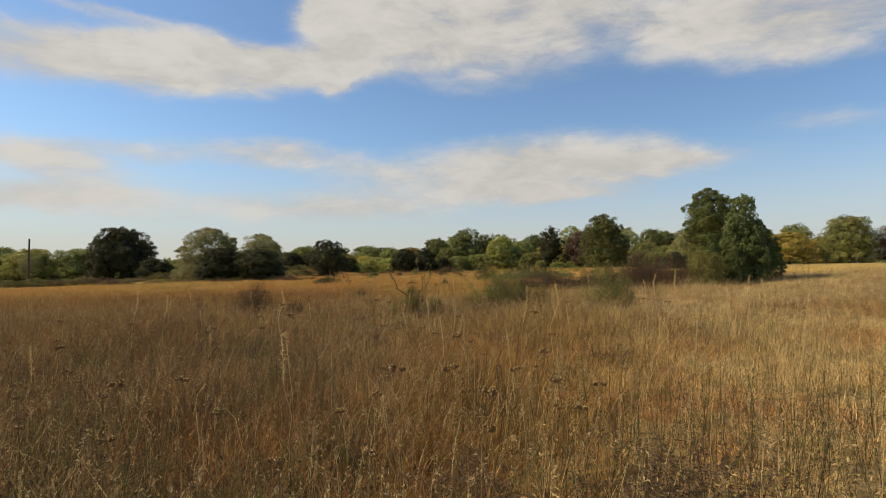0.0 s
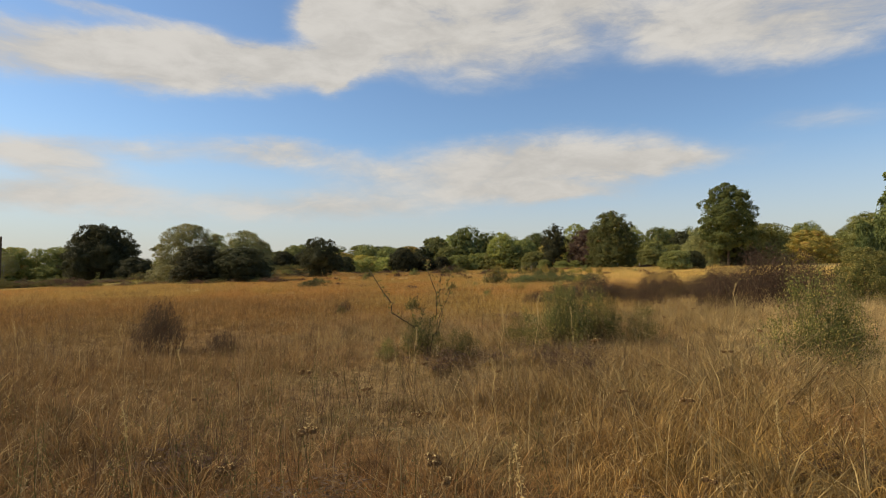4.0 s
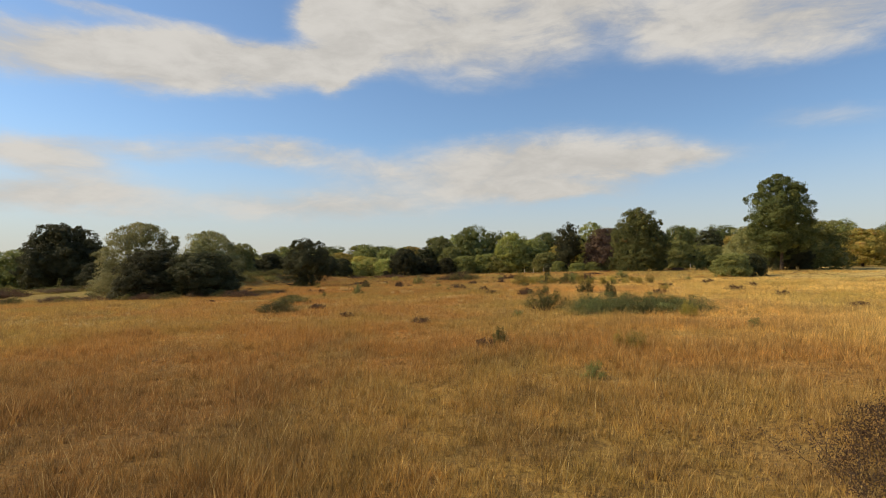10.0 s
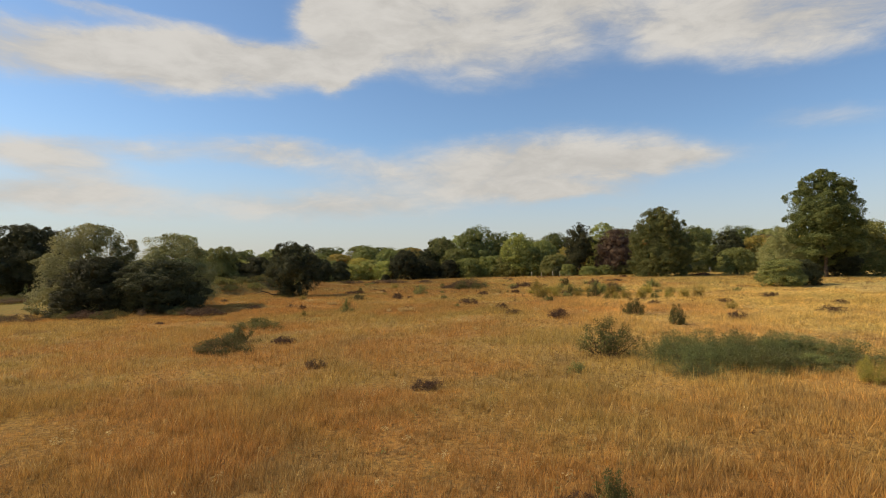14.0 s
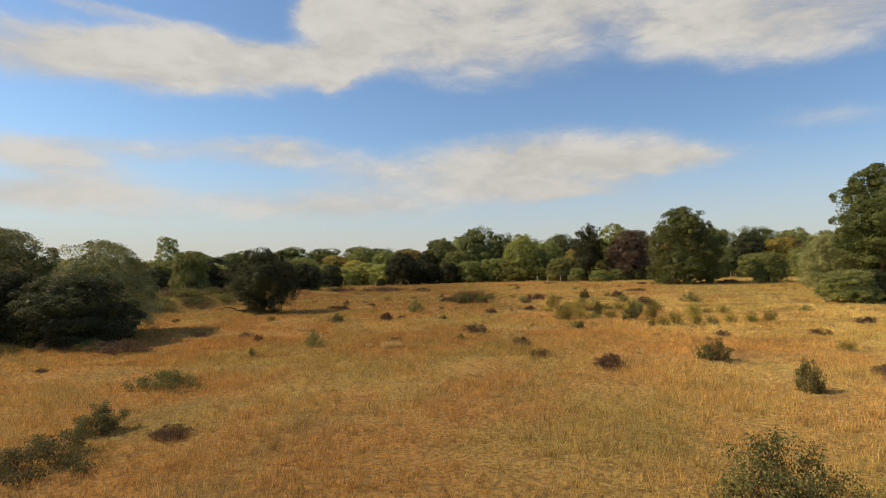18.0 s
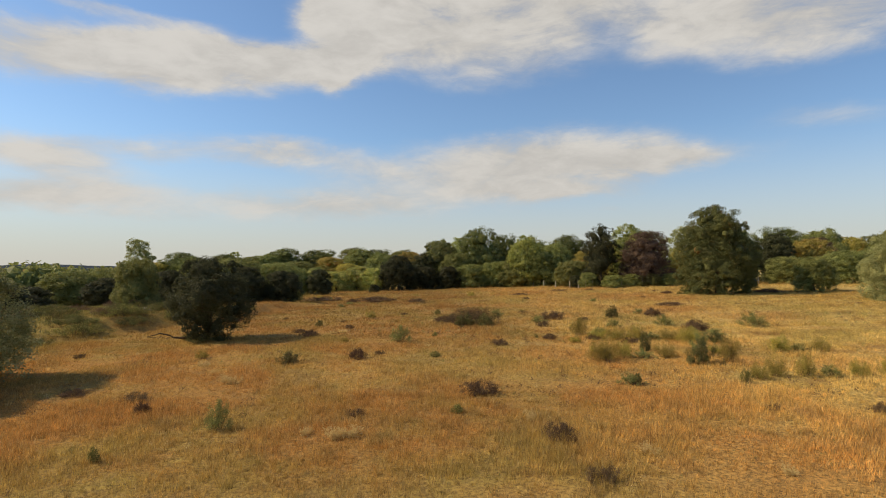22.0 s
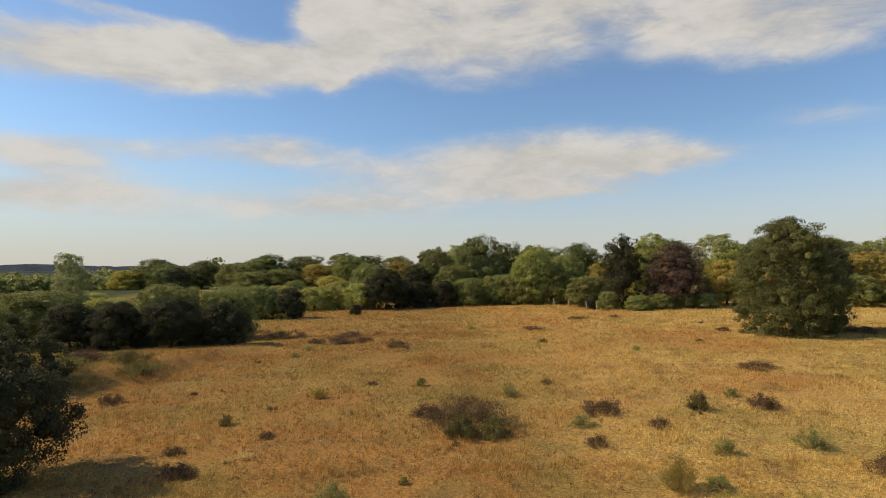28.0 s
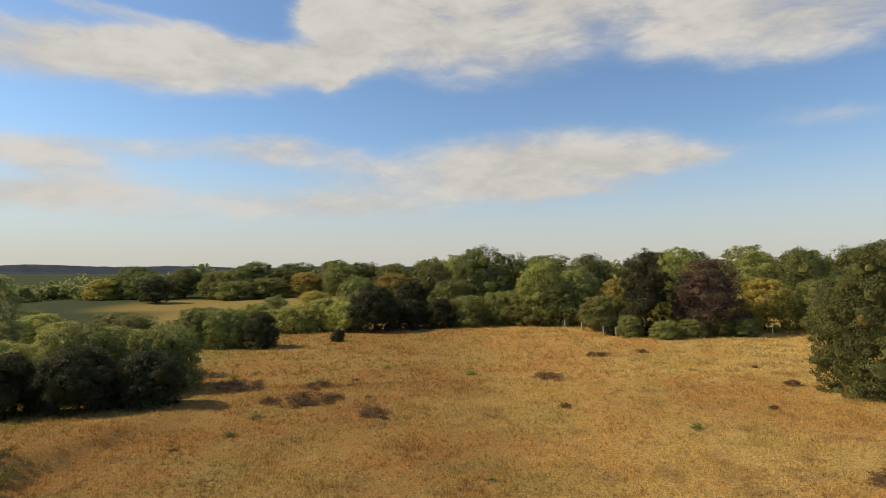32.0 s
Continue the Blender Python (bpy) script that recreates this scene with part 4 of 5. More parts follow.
# ---- grass ----
def build_grass(name, label, seed, y0, y1, slope, side, cap, tufts, blades, hi, width, two, tall=0.1, loose=1.1):
    """Dry grass in tufts over a stretch of the field, widening with distance."""
    rng = np.random.default_rng(seed)
    ys = np.linspace(y0, y1, 400)
    half = np.minimum(ys * slope + side, cap)
    area = 2 * half.mean() * (y1 - y0)
    cdf = np.cumsum(half) / half.sum()
    n = int(area * tufts)
    y = np.interp(rng.uniform(0, 1, n), cdf, ys)
    x = rng.uniform(-1, 1, n) * np.minimum(y * slope + side, cap)
    z = np.array([ground_z(a, b) for a, b in zip(x, y)])
    lush = np.array([noise.noise((a * 0.35, b * 0.35, 9.0)) + 0.6 * noise.noise((a * 1.3, b * 1.3, 2.0)) for a, b in zip(x, y)])
    th = hi * np.clip(1 + 1.2 * lush, 0.42, 2.0) * rng.uniform(0.7, 1.2, n)
    k = n * blades
    rep = np.repeat(np.arange(n), blades)
    a = rng.uniform(0, 2 * np.pi, k)
    spread = rng.uniform(0, 1, k) ** 0.7 * th[rep] * 0.28
    base = np.stack([x[rep] + np.cos(a) * spread, y[rep] + np.sin(a) * spread, z[rep] - 0.01], 1)
    h = th[rep] * np.where(rng.uniform(0, 1, k) < tall, rng.uniform(0.9, 1.5, k), rng.uniform(0.3, 0.85, k))
    lean = rng.uniform(0.1, 1.0, k) ** 0.8 * h * loose
    b = a + rng.normal(0, 0.7, k)
    tip = base + np.stack([np.cos(b) * lean + 0.06 * h, np.sin(b) * lean, h], 1)
    c = rng.uniform(0, np.pi, k)
    w = width * rng.uniform(0.6, 1.4, k)
    off = np.stack([np.cos(c) * w / 2, np.sin(c) * w / 2, np.zeros(k)], 1)
    if two:
        mid = base + (tip - base) * [0.32, 0.32, 0.6]
        v = np.stack([base - off, base + off, mid - off * 0.8, mid + off * 0.8, tip], 1).reshape(-1, 3)
        i = np.arange(k)[:, None] * 5
        t = np.concatenate([i + [0, 1, 3], i + [0, 3, 2], i + [2, 3, 4]])
    else:
        v = np.stack([base - off, base + off, tip], 1).reshape(-1, 3)
        t = np.arange(k * 3).reshape(-1, 3)
    tagged(mesh_object(name, v, t, M_GRASS), label, "grass", kind="stuff")


build_grass("near_grass", "knee-high dry brown grass standing in tufts", 41, 0.7, 9, 0.85, 1.2, 60, 210, 10, 0.25, 0.0045, True, 0.08, 1.7)
build_grass("tussock_grass", "dry brown tussock grass", 45, 8.7, 17, 0.85, 1.2, 60, 260, 11, 0.16, 0.004, False, 0.06, 1.3)
build_grass("field_grass", "dry rust-brown and straw grass of the heath", 42, 16.5, 52, 0.85, 1.2, 33, 62, 8, 0.21, 0.009, False, 0.06, 0.6)
build_grass("heath_grass", "dense dry rust-brown grass gone to seed", 48, 14, 31, 0.85, 1.2, 24, 150, 9, 0.19, 0.006, False, 0.06, 0.8)
build_grass("middle_grass", "short matted golden grass", 46, 45.5, 66, 0.0, 24, 24, 84, 7, 0.17, 0.011, False, 0.04, 0.6)
build_grass("far_grass", "dry golden grass of the far field", 43, 65.5, 100, 0.0, 40, 40, 30, 6, 0.2, 0.02, False, 0.04, 0.6)
build_grass("edge_grass", "dry golden grass by the field edge", 44, 99, 146, 0.0, 56, 56, 6, 6, 0.3, 0.045, False, 0.04)

build_grass("side_grass", "thin dry grass beside and behind the start of the flight", 47, -4, 17, 0.0, 18, 18, 16, 5, 0.22, 0.007, False, 0.08, 1.4)


# ---- the first few metres: saplings, dead stalks and plumes ----
proto("sloe", "blackthorn_bush", "tall dark blackthorn bush with pointed shoots", "bush", 51, 1.8, 2.8, -0.05, L_ASH, M_BARK, bulges=18, leaf=0.1, sprays=200, per=36, shape="egg", core=0.45, trunk=0.05, clump=0.1)
for i, (x, y, sx, sz) in enumerate(((7.7, 14.2, 0.62, 0.82), (7.35, 14.1, 0.45, 0.64), (6.8, 14.0, 0.36, 0.62), (8.3, 14.3, 0.55, 0.6), (8.65, 14.5, 0.45, 0.5), (7.25, 13.8, 0.5, 0.45), (8.0, 14.3, 0.3, 0.72))):
    stand("sloe", x, y, i * 67, sx, sz)
proto("briar", "briar_bush", "leafy wild rose bush, green turning yellow, in dry grass", "bush", 55, 1.0, 1.05, -0.02, L_BRIAR, M_TWIG, bulges=16, leaf=0.03, sprays=210, per=44, shape="dome", core=0.0, trunk=0.012, clump=0.11, spread=0.8)
stand("briar", 6.4, 13.5, 200, 0.9, 0.9)
shrub("sapling", "hawthorn_sapling", "loose green leafy shoots of a young hawthorn", "sapling", 52, 1.1, 1.0, L_BRIAR, 0.025, 5200, "up", 30, thick=0.35)
shrub("thicket", "rose_thicket", "yellow-green wild rose bush in the grass", "shrub", 53, 1.3, 1.0, L_BRIAR, 0.027, 7800, "dome", 60, thick=0.35)
shrub("dead", "dead_bush", "withered dark brown bush with few leaves", "dead shrub", 54, 0.5, 0.6, L_HEATH, 0.015, 2600, "up", 22, M_STALK, thick=0.2)
NEAR = "young bushes in the tall grass"
for i, (x, y, w, h) in enumerate(((0.95, 10.95, 1.0, 0.8), (1.5, 11.3, 1.2, 1.0), (1.2, 11.6, 0.9, 1.2), (1.95, 11.1, 1.0, 0.75), (0.6, 11.5, 0.8, 0.6))):
    grow("thicket", x, y, w, h, i * 77, NEAR)
grow("sapling", 1.15, 11.1, 0.8, 0.95, 40, NEAR)
grow("sapling", 1.6, 11.3, 0.8, 0.85, 140, NEAR)
grow("thicket", -0.55, 10.95, 1.0, 0.72, 10, NEAR)
grow("thicket", -0.12, 10.7, 0.7, 0.55, 130, NEAR)
grow("thicket", -0.95, 10.85, 0.55, 0.42, 230, NEAR)
grow("dead", 0.75, 9.2, 0.9, 0.45, 60, NEAR)
grow("thicket", 2.65, 9.1, 1.2, 1.3, 100, NEAR)
grow("thicket", 3.1, 9.4, 0.9, 1.0, 200, NEAR)
grow("sapling", 2.8, 9.3, 1.0, 1.3, 100, NEAR)
grow("sapling", -0.62, 10.95, 0.6, 0.7, 0, NEAR)
grow("sapling", -0.15, 10.7, 0.5, 0.5, 90, NEAR)
grow("dead", -0.2, 10.3, 0.8, 0.4, 10, NEAR)
grow("dead", 0.7, 10.1, 0.7, 0.45, 30, NEAR)
grow("dead", 0.78, 1.85, 0.5, 0.62, 0, NEAR)
grow("dead", 0.12, 2.1, 0.36, 0.45, 100, NEAR)
grow("dead", 1.6, 5.2, 0.5, 0.36, 200, NEAR)
grow("dead", 0.6, 6.4, 0.7, 0.4, 40, NEAR)
grow("dead", -0.9, 6.8, 0.6, 0.4, 80, NEAR)
for i, (x, y, w, h) in enumerate(((-2.3, 6.1, 0.8, 0.34), (-3.3, 7.3, 0.9, 0.36), (-1.7, 7.6, 0.7, 0.32), (-3.0, 5.3, 0.7, 0.3), (-4.4, 8.6, 0.9, 0.4), (1.4, 7.2, 0.5, 0.36), (2.3, 7.7, 0.6, 0.4), (0.9, 8.3, 0.5, 0.34), (2.9, 6.7, 0.5, 0.36), (1.9, 8.9, 0.7, 0.38))):
    grow("dead", x, y, w * 0.8, h * 0.9, i * 63, NEAR)
for i in range(17):
    grow("ling", 2.2 + i * 0.43 + (i % 3) * 0.1, 17.8 + (i * 0.83) % 1.6, 1.1 + (i % 3) * 0.25, 0.32 + (i % 4) * 0.1, i * 67, "heather band in the grass")
grow("ling", 4.9, 13.6, 1.4, 0.85, 60)
grow("ling", 5.6, 14.2, 1.4, 0.8, 160)
grow("dead", 3.3, 17.7, 0.7, 1.0, 20)
grow("dead", 3.45, 17.5, 0.6, 0.9, 120)
grow("dead", 1.9, 12.6, 0.9, 0.4, 10)
grow("dead", 2.05, 15.4, 0.5, 0.75, 70)
grow("dead", 2.2, 15.2, 0.45, 0.55, 170)
grow("ling", 3.9, 15.9, 1.0, 0.32, 70)
grow("dead", 1.0, 14.4, 0.6, 0.35, 110)


def make_shoots():
    """Bare crooked shoots of a young thorn, with a few leaves towards the tips."""
    rng = np.random.default_rng(57)
    root = tagged(new("thorn_sapling"), "bare crooked thorn shoots rising above green leaves", "sapling")
    for x, y, h, r in ((-0.68, 0.1, 0.98, 0.011), (-0.12, 0.08, 0.72, 0.006), (0.0, -0.08, 1.1, 0.008), (0.2, 0.5, 1.04, 0.007), (0.26, 0.2, 0.95, 0.006), (-0.2, -0.1, 0.6, 0.005)):
        line = bent(rng, (0.02 * x, 0, -0.03), (x, y, h), 7, 0.05)
        shoot = mesh_object("shoot", *tube(line, np.linspace(r, r * 0.35, 7), 6), M_TWIG, root, smooth=True)
        s = rng.uniform(1.6, 5.99, 90)
        i0 = s.astype(int)
        f = (s - i0)[:, None]
        p = line[i0] * (1 - f) + line[i0 + 1] * f + rng.normal(0, 0.02, (90, 3))
        tagged(mesh_object("leaf_spray", *leaves_at(rng, p, rng.normal(0, 1, (90, 3)) + [0, 0, 0.5], 0.03, 0.55, 0.5), L_BRIAR, shoot), kind="stuff")
    root.matrix_basis = place(-0.5, 10.95)


make_shoots()


def make_stalk(seed, h, heads):
    """A dead flower stalk: bent stem, forked top, flat dark heads with pale tips."""
    rng = np.random.default_rng(seed)
    root = tagged(new("dead_flower_stalk"), "dead yarrow stalk with a flat brown seed head", "dead flower", "dead flower stalks in the grass")
    top = np.array([rng.uniform(-0.06, 0.06), rng.uniform(-0.06, 0.06), h])
    v, t = tube(bent(rng, (0, 0, -0.03), top, 6, 0.025), np.linspace(0.002, 0.001, 6), 5)
    mesh_object("stalk", v, t, M_STALK, root)
    for i in range(heads):
        a = i * 2.4
        c = top + np.array([math.cos(a), math.sin(a), 0]) * (0.02 if heads > 1 else 0) + [0, 0, rng.uniform(0.0, 0.02)]
        d = ball_points(rng, 60)
        pos = c + d * [0.013, 0.013, 0.006] * rng.uniform(0.4, 1, (60, 1))
        v, t = leaves_at(rng, pos, d + [0, 0, 0.8], 0.012, 0.7, 0.5)
        head = mesh_object("seed_head", *join([(v, t), lump(rng, c - [0, 0, 0.004], (0.011, 0.011, 0.006))]), M_SEED, root)
        pos = c + ball_points(rng, 7) * [0.011, 0.013, 0.003] + [0, 0, 0.007]
        mesh_object("pale_tip", *leaves_at(rng, pos, np.tile([0, 0, 1.0], (7, 1)), 0.006, 0.7, 0.4), M_PALE_SEED, head, "cream dry petals")
    return root


def make_plume(seed, h):
    """A tall grass stem with a pale feathery plume."""
    rng = np.random.default_rng(seed)
    root = tagged(new("plume_grass"), "tall grass stem with a bleached feathery plume", "grass stem", "plumed grass stems")
    line = bent(rng, (0, 0, -0.03), (0.12 * h, 0.03, h), 7, 0.02)
    v, t = tube(line, np.linspace(0.0022, 0.001, 7), 4)
    mesh_object("stalk", v, t, M_PALE_SEED, root)
    s = rng.uniform(4.3, 6.0, 90)
    i0 = np.clip(s.astype(int), 0, 5)
    f = (s - i0)[:, None]
    p = line[i0] * (1 - f) + line[i0 + 1] * f + rng.normal(0, 0.006, (90, 3))
    out = rng.normal(0, 1, (90, 3)) + [0, 0, 0.4]
    mesh_object("plume", *leaves_at(rng, p, out, 0.014, 0.25, 0.4), M_PALE_SEED, root)
    return root


def scatter(made, seed, count, x0, x1, y0, y1):
    """Copies of small plants over a stretch of ground."""
    rng = np.random.default_rng(seed)
    for i in range(count):
        y = y0 + (y1 - y0) * rng.uniform() ** 1.4
        x = rng.uniform(x0, x1) * (0.35 + 0.65 * y / y1)
        k = rng.uniform(0.75, 1.2)
        m = place(x, y, rng.uniform(0, 360), k, k)
        if i < len(made):
            made[i].matrix_basis = m
        else:
            copy_thing(made[i % len(made)], m)


scatter([make_stalk(61, 0.5, 3), make_stalk(62, 0.42, 1), make_stalk(63, 0.55, 4), make_stalk(64, 0.38, 2)], 65, 170, -5.5, 1.2, 1.6, 8.5)
scatter([make_stalk(66, 0.45, 2), make_stalk(67, 0.5, 3)], 68, 22, -1.0, 4.0, 4.2, 11.0)
scatter([make_plume(71, 0.62), make_plume(72, 0.55), make_plume(73, 0.7)], 74, 60, -5, 5, 1.6, 11)



def build_forbs(name, label, seed, count, reach, mat, side, rest):
    """Weeds standing among the first metres of grass; side, rest: how thick they grow on the left and elsewhere."""
    rng = np.random.default_rng(seed)
    parts = []
    for _ in range(count):
        y = 1.3 + reach * rng.uniform() ** 1.3
        x = rng.uniform(-0.95, 0.75) * (y * 0.85 + 0.6)
        if noise.noise((x * 0.6, y * 0.6, seed * 0.4)) + (side if x < -0.12 * y else rest) < rng.uniform(-0.3, 0.35):
            continue
        foot = np.array([x, y, ground_z(x, y)])
        h = rng.uniform(0.2, 0.48)
        tip = foot + [rng.normal(0, 0.06), rng.normal(0, 0.06), h]
        parts.append(tube([foot, (foot + tip) / 2 + rng.normal(0, 0.012, 3), tip], [0.0013, 0.0011, 0.0007], 3))
        m = 30
        s = rng.uniform(0.25, 1.0, (m, 1)) ** 0.6
        d = ball_points(rng, m)
        parts.append(leaves_at(rng, foot + (tip - foot) * s + d * 0.06 * (1.25 - s), d + [0, 0, 0.5], 0.011, 0.35, 0.7))
    v, t = join(parts)
    tagged(mesh_object(name, v, t, mat), label, "weeds", kind="stuff")


build_forbs("dry_weeds", "withered brown weeds standing in the grass", 78, 6200, 17.0, L_HEATH, 0.2, -0.2)
build_forbs("green_weeds", "dark olive weeds thick in the tall grass", 77, 3600, 8.0, L_BRAMBLE, 0.35, -0.28)


def build_seed_stems():
    """Grass stems gone to seed, bent by the wind, over the first metres."""
    rng = np.random.default_rng(79)
    n = 5200
    y = 1.2 + 13 * rng.uniform(0, 1, n) ** 1.15
    x = rng.uniform(-1, 1, n) * (y * 0.85 + 0.8)
    foot = np.array([(a, b, ground_z(a, b)) for a, b in zip(x, y)])
    h = rng.uniform(0.22, 0.46, n) * np.where(y > 9, 0.7, 1.0)
    bow, turn = rng.uniform(0.05, 0.5, n) * h, rng.normal(0.3, 1.3, n)
    tip = foot + np.stack([np.cos(turn) * bow, np.sin(turn) * bow, h], 1)
    mid = foot + (tip - foot) * [0.3, 0.3, 0.58]
    side = np.stack([np.cos(turn + 1.4), np.sin(turn + 1.4), np.zeros(n)], 1) * 0.0012
    v = np.stack([foot - side, foot + side, mid - side, mid + side, tip], 1).reshape(-1, 3)
    i = np.arange(n)[:, None] * 5
    stems = (v, np.concatenate([i + [0, 1, 3], i + [0, 3, 2], i + [2, 3, 4]]))
    rep = np.repeat(np.arange(n), 9)
    s = rng.uniform(0.55, 1.0, (len(rep), 1))
    pos = mid[rep] + (tip - mid)[rep] * s + rng.normal(0, 0.006, (len(rep), 3))
    heads = leaves_at(rng, pos, rng.normal(0, 1, (len(rep), 3)), 0.015, 0.35, 0.4)
    tagged(mesh_object("seed_stems", *join([stems, heads]), M_SEEDING), "grass stems gone to seed, bent over", "grass", kind="stuff")


build_seed_stems()


def build_field_weeds(name, label, seed, y0, y1, count, mat, leaf, lo, hi, patchy, per=18):
    """Knee-low weeds over a stretch of the open field, thicker in patches."""
    rng = np.random.default_rng(seed)
    pos, out = [], []
    while len(pos) < count:
        y = rng.uniform(y0, y1)
        x = rng.uniform(-1, 1) * min(0.85 * y + 2, 38)
        if x < -14 and y > 46:
            continue
        if noise.noise((x * 0.16, y * 0.16, seed)) + 0.5 * noise.noise((x * 0.7, y * 0.7, seed)) < patchy + rng.uniform(-0.25, 0.25):
            continue
        h, d = rng.uniform(lo, hi), ball_points(rng, per)
        d[:, 2] = np.abs(d[:, 2])
        pos.append(np.array([x, y, ground_z(x, y)]) + d * rng.uniform(0.3, 1.0, (per, 1)) * [h * 0.75, h * 0.75, h])
        out.append(d + [0, 0, 0.5])
    v, t = leaves_at(rng, np.concatenate(pos), np.concatenate(out), leaf, 0.35, 0.7)
    tagged(mesh_object(name, v, t, mat), label, "weeds", kind="stuff")


build_field_weeds("brown_weeds", "dry brown weeds and seedling heather in the field", 81, 17, 50, 2400, L_HEATH, 0.028, 0.08, 0.2, 0.1)
build_field_weeds("brown_weeds", "dry brown weeds in the farther field", 84, 50, 118, 2600, L_HEATH, 0.055, 0.12, 0.3, 0.1)
build_field_weeds("green_weeds", "olive green weeds among the dry grass", 82, 20, 56, 1100, L_OLIVE, 0.028, 0.08, 0.2, 0.2)
build_field_weeds("green_weeds", "olive green weeds in the farther field", 85, 56, 112, 1300, L_OLIVE, 0.055, 0.1, 0.28, 0.2)
build_field_weeds("bleached_tufts", "bleached pale grass tufts in the field", 83, 26, 100, 1100, M_PALE_SEED, 0.045, 0.06, 0.16, 0.22)

# the brambly bank at the left edge, with broom beside the field
BANK = "brambles on the bank"
shrub("bank", "bank_scrub", "low yellow-green bramble scrub on the bank", "bramble", 39, 2.6, 0.6, L_BRIAR, 0.055, 4200, "flat", 46, slim=0.4)
for i in range(9):
    grow("bramble" if i % 3 else "heath", -36.5 - (i * 1.9) % 9.5, 66 + (i * 2.3) % 10, 3.6, 0.65 + (i % 3) * 0.1, i * 40, BANK)
for i in range(64):
    grow(("bank", "bramble", "bramble", "heath")[i % 4], -27.0 - (i * 3.7) % 19, 58 + (i * 5.3) % 26, 3.0 + (i % 3) * 0.5, 0.75 + (i % 3) * 0.2, i * 53, BANK)
grow("bramble", -13.5, 65.0, 2.6, 0.75, 20, BANK)
grow("bramble", -14.8, 66.2, 2.2, 0.7, 120, BANK)
for i in range(20):
    y = 62 + i * 1.05
    x = -25.2 + (y - 60) * 0.36 - (i % 3) * 1.6
    grow("bramble" if i % 2 else "bank", x, y, 2.6 + (i % 4) * 0.4, 0.75 + (i % 3) * 0.15, i * 47, BANK)
for i in range(14):
    grow("heath" if i % 3 else "bramble", -21.5 - (i % 5) * 1.9, 73 + (i * 37 % 11), 2.8, 0.7 + (i % 2) * 0.3, i * 61, BANK)
for i in range(16):
    grow("juniper", 3.5 + (i * 0.83) % 4.0, 31.4 + (i * 1.37) % 2.6, 1.3 + (i % 3) * 0.25, 0.5 + (i % 4) * 0.17, i * 71, "juniper stand in the grass")
for i in range(12):
    grow("heath" if i % 2 else "bramble", -30 + i * 1.5, 49.0 - (i % 3) * 0.8 + i * 0.1, 2.4, 0.7, i * 50, "undergrowth below the left bushes")
for x, y, w, h in (
    (-3.1, 48.1, 0.8, 0.3), (-0.5, 42.9, 0.9, 0.28), (1.0, 49.3, 0.7, 0.25), (4.9, 45.3, 0.6, 0.25), (-0.2, 40.5, 0.6, 0.2), (-2.0, 43.5, 0.6, 0.22),
    (2.9, 46.5, 0.6, 0.35), (-4.1, 48.3, 0.6, 0.27), (-6.7, 67.3, 1.3, 0.3), (2.5, 60.7, 1.0, 0.25), (3.3, 60.6, 0.9, 0.22), (-8.3, 54.3, 0.9, 0.36),
    (-10.3, 57.2, 1.0, 0.3), (-1.8, 61.3, 0.7, 0.2), (-8.0, 54.0, 0.9, 0.4), (1.0, 48.8, 0.5, 0.4), (-3.4, 48.0, 0.9, 0.4), (12.2, 45.4, 0.9, 0.25),
    (-7.2, 67.0, 0.9, 0.25), (-12.2, 31.5, 0.8, 0.3), (-10.6, 32.4, 0.6, 0.25),
):
    grow("straw", x, y, w, h, None, "bleached grass tufts")


for i in range(20):
    grow("broom" if i % 4 else "olive", 4.6 + (i * 2.9) % 9.5, 52.5 + (i * 4.7) % 14, 1.0 + (i % 3) * 0.3, 0.46 + (i % 4) * 0.1, i * 83, "low broom over the right of the field")
# small tufts of heather and scrub between the shrubs
rng_tuft = np.random.default_rng(99)
for i in range(80):
    y = rng_tuft.uniform(22, 112)
    x = rng_tuft.uniform(-0.55, 0.62) * min(y, 60) * 0.7
    w = rng_tuft.uniform(0.3, 0.85) * (1 + y / 120)
    grow(("heath", "heath", "olive", "heath", "broom")[i % 5], x, y, w, w * rng_tuft.uniform(0.3, 0.55), None, "small scrub tufts in the field")


# ---- fence, pole and fallen wood ----
def make_post(seed, h):
    rng = np.random.default_rng(seed)
    v, t = tube([(0, 0, -0.2), (0.01, 0, h * 0.5), (0.02, 0.01, h), (0.02, 0.01, h + 0.03)], [0.055, 0.052, 0.05, 0.03], 8)
    return tagged(mesh_object("fence_post", v, t, M_POST), "weathered pale wooden fence post at the field edge", "fence post", "old fence posts")


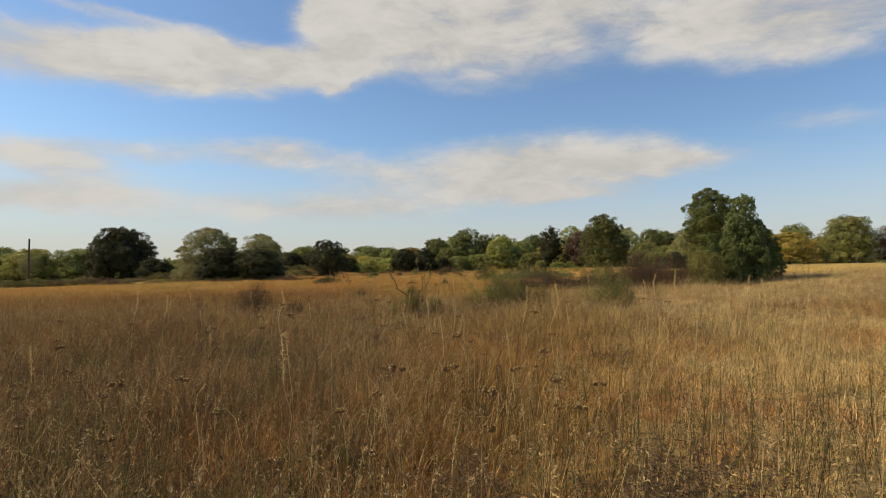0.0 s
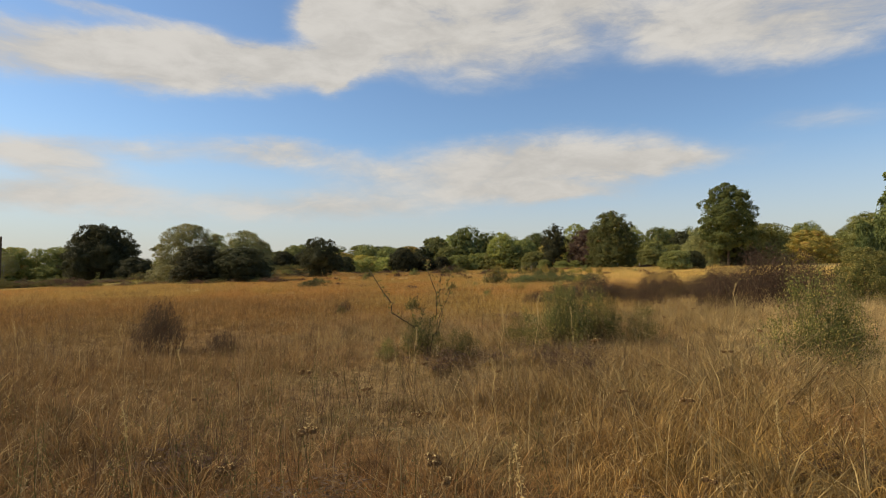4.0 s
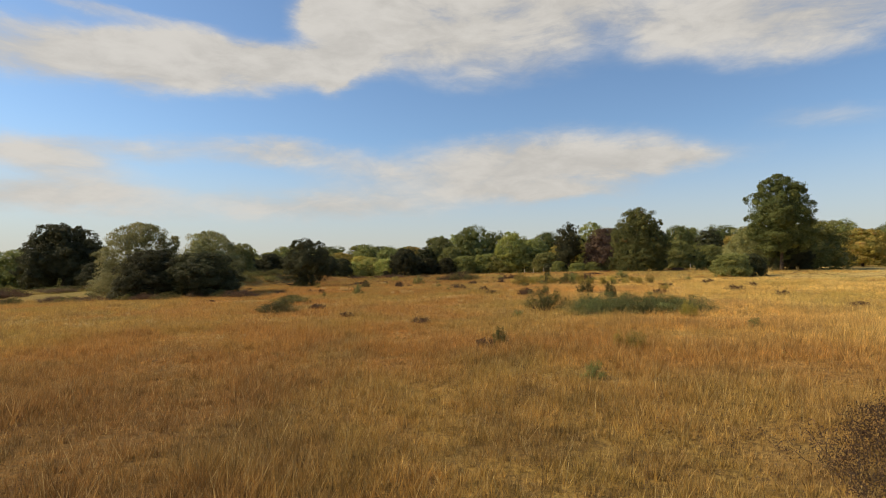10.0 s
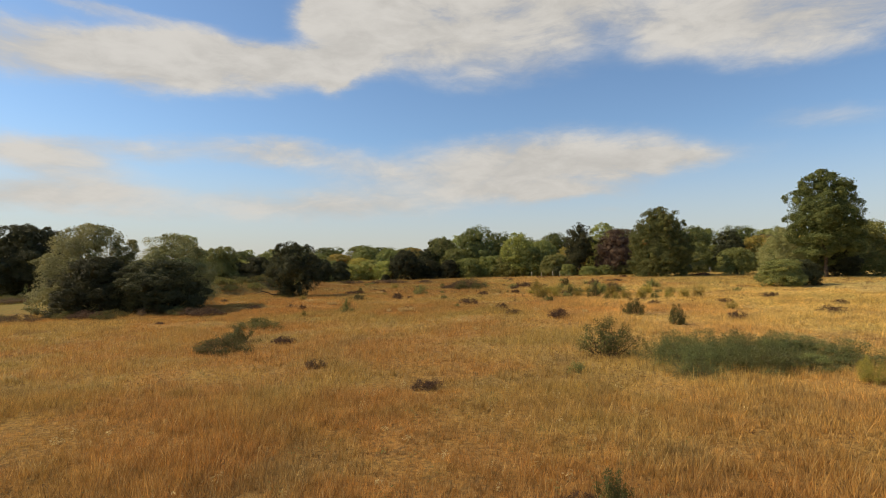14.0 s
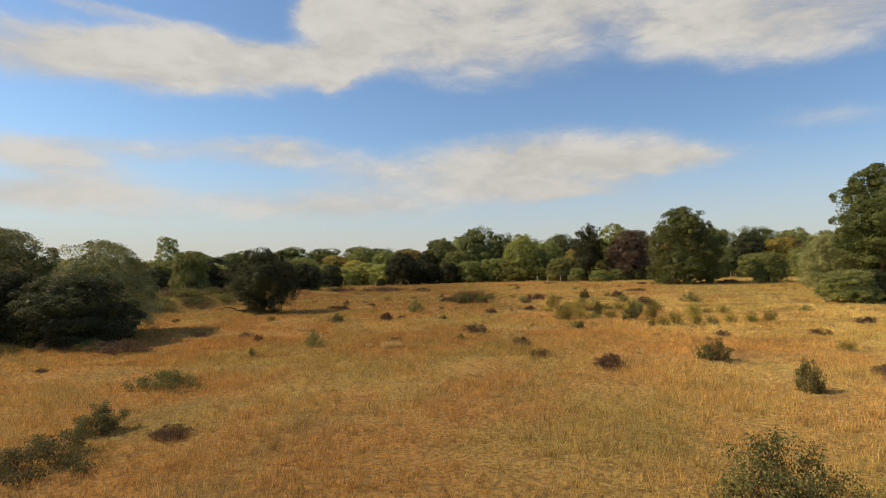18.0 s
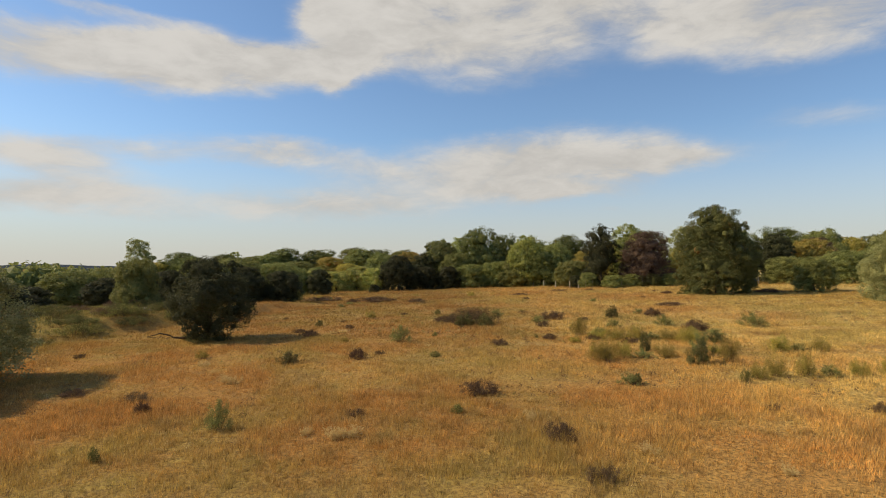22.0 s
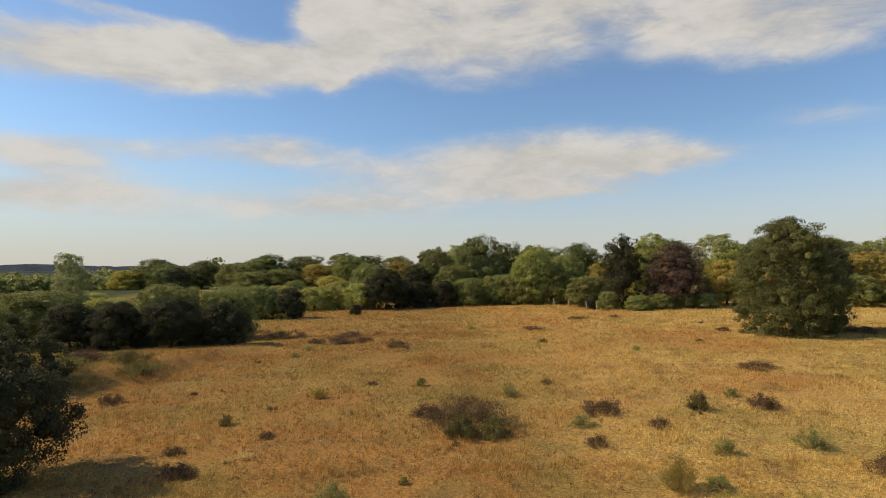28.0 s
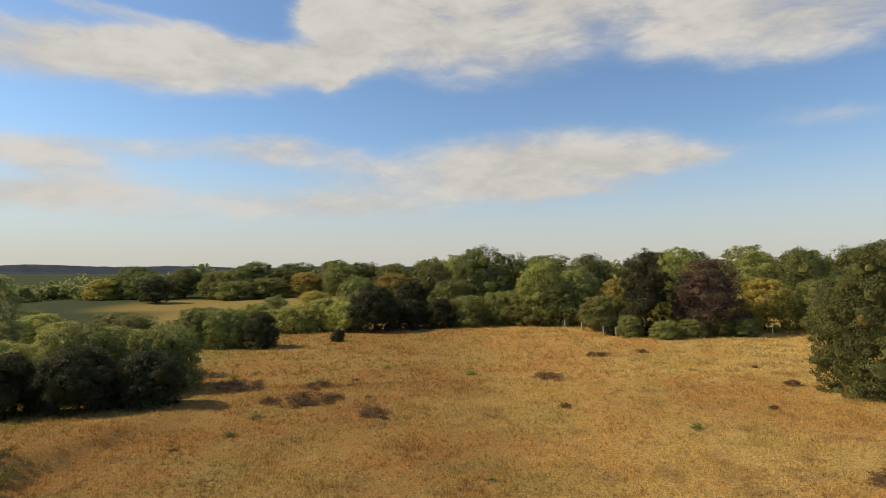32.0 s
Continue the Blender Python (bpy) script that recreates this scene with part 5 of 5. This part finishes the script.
first = make_post(80, 1.15)
first.matrix_basis = place(15.7, 139.4)
for i, (x, y) in enumerate(((16.9, 135), (18.1, 130.8), (19.3, 125.2), (20.3, 123.7), (21.3, 123.2), (22.3, 122.7), (24.1, 121.1), (26.2, 120.7), (29.7, 121.5), (33, 121), (36.5, 120.4), (-10.8, 144.2), (-8.8, 143.7), (-6.8, 143.1), (-4.6, 142.8), (-2.2, 142.2), (40.5, 118.5), (45, 117))):
    copy_thing(first, pose(x, y, ground_z(x, y), (i * 37 % 9) - 4, (i * 53 % 9) - 4, i * 40))

pole = tagged(new("utility_pole"), "dark slim wooden pole standing among hedgerow bushes", "pole")
mesh_object("shaft", *tube([(0, 0, -0.4), (0, 0, 3), (0, 0, 6.2)], [0.13, 0.12, 0.1], 8), M_BARK, pole)
mesh_object("cap", *tube([(0, 0, 6.2), (0, 0, 6.28)], [0.12, 0.06], 8), M_POST, pole)
pole.matrix_basis = place(-56, 75)

rng_wood = np.random.default_rng(90)
wood = tagged(new("fallen_branch"), "bare fallen branch lying under the hawthorn", "branch")
mesh_object("bough", *tube(bent(rng_wood, (0, 0, 0.35), (-3.0, -0.4, 0.5), 7, 0.05), np.linspace(0.08, 0.02, 7), 7), M_BARK, wood)
for i in range(4):
    a = (-0.7 - i * 0.55, -0.1, 0.42)
    mesh_object("twig", *tube(bent(rng_wood, a, (a[0] - 0.6, a[1] + (-1) ** i * 0.5, 0.3 + 0.2 * (i % 2)), 4, 0.08), np.linspace(0.025, 0.008, 4), 5), M_BARK, wood)
wood.matrix_basis = place(-14.6, 65.0, 10, 0.6, 0.8)
wood = tagged(new("fallen_log"), "bleached pinkish log lying on the bank", "log")
mesh_object("bole", *tube([(-0.5, 0, 0.1), (0, 0.02, 0.13), (0.5, 0.1, 0.12)], [0.13, 0.14, 0.11], 9), M_POST, wood)
mesh_object("stub", *tube([(0.1, 0, 0.2), (0.16, -0.1, 0.36)], [0.05, 0.03], 6), M_POST, wood)
wood.matrix_basis = place(-22.4, 76.0, 20)
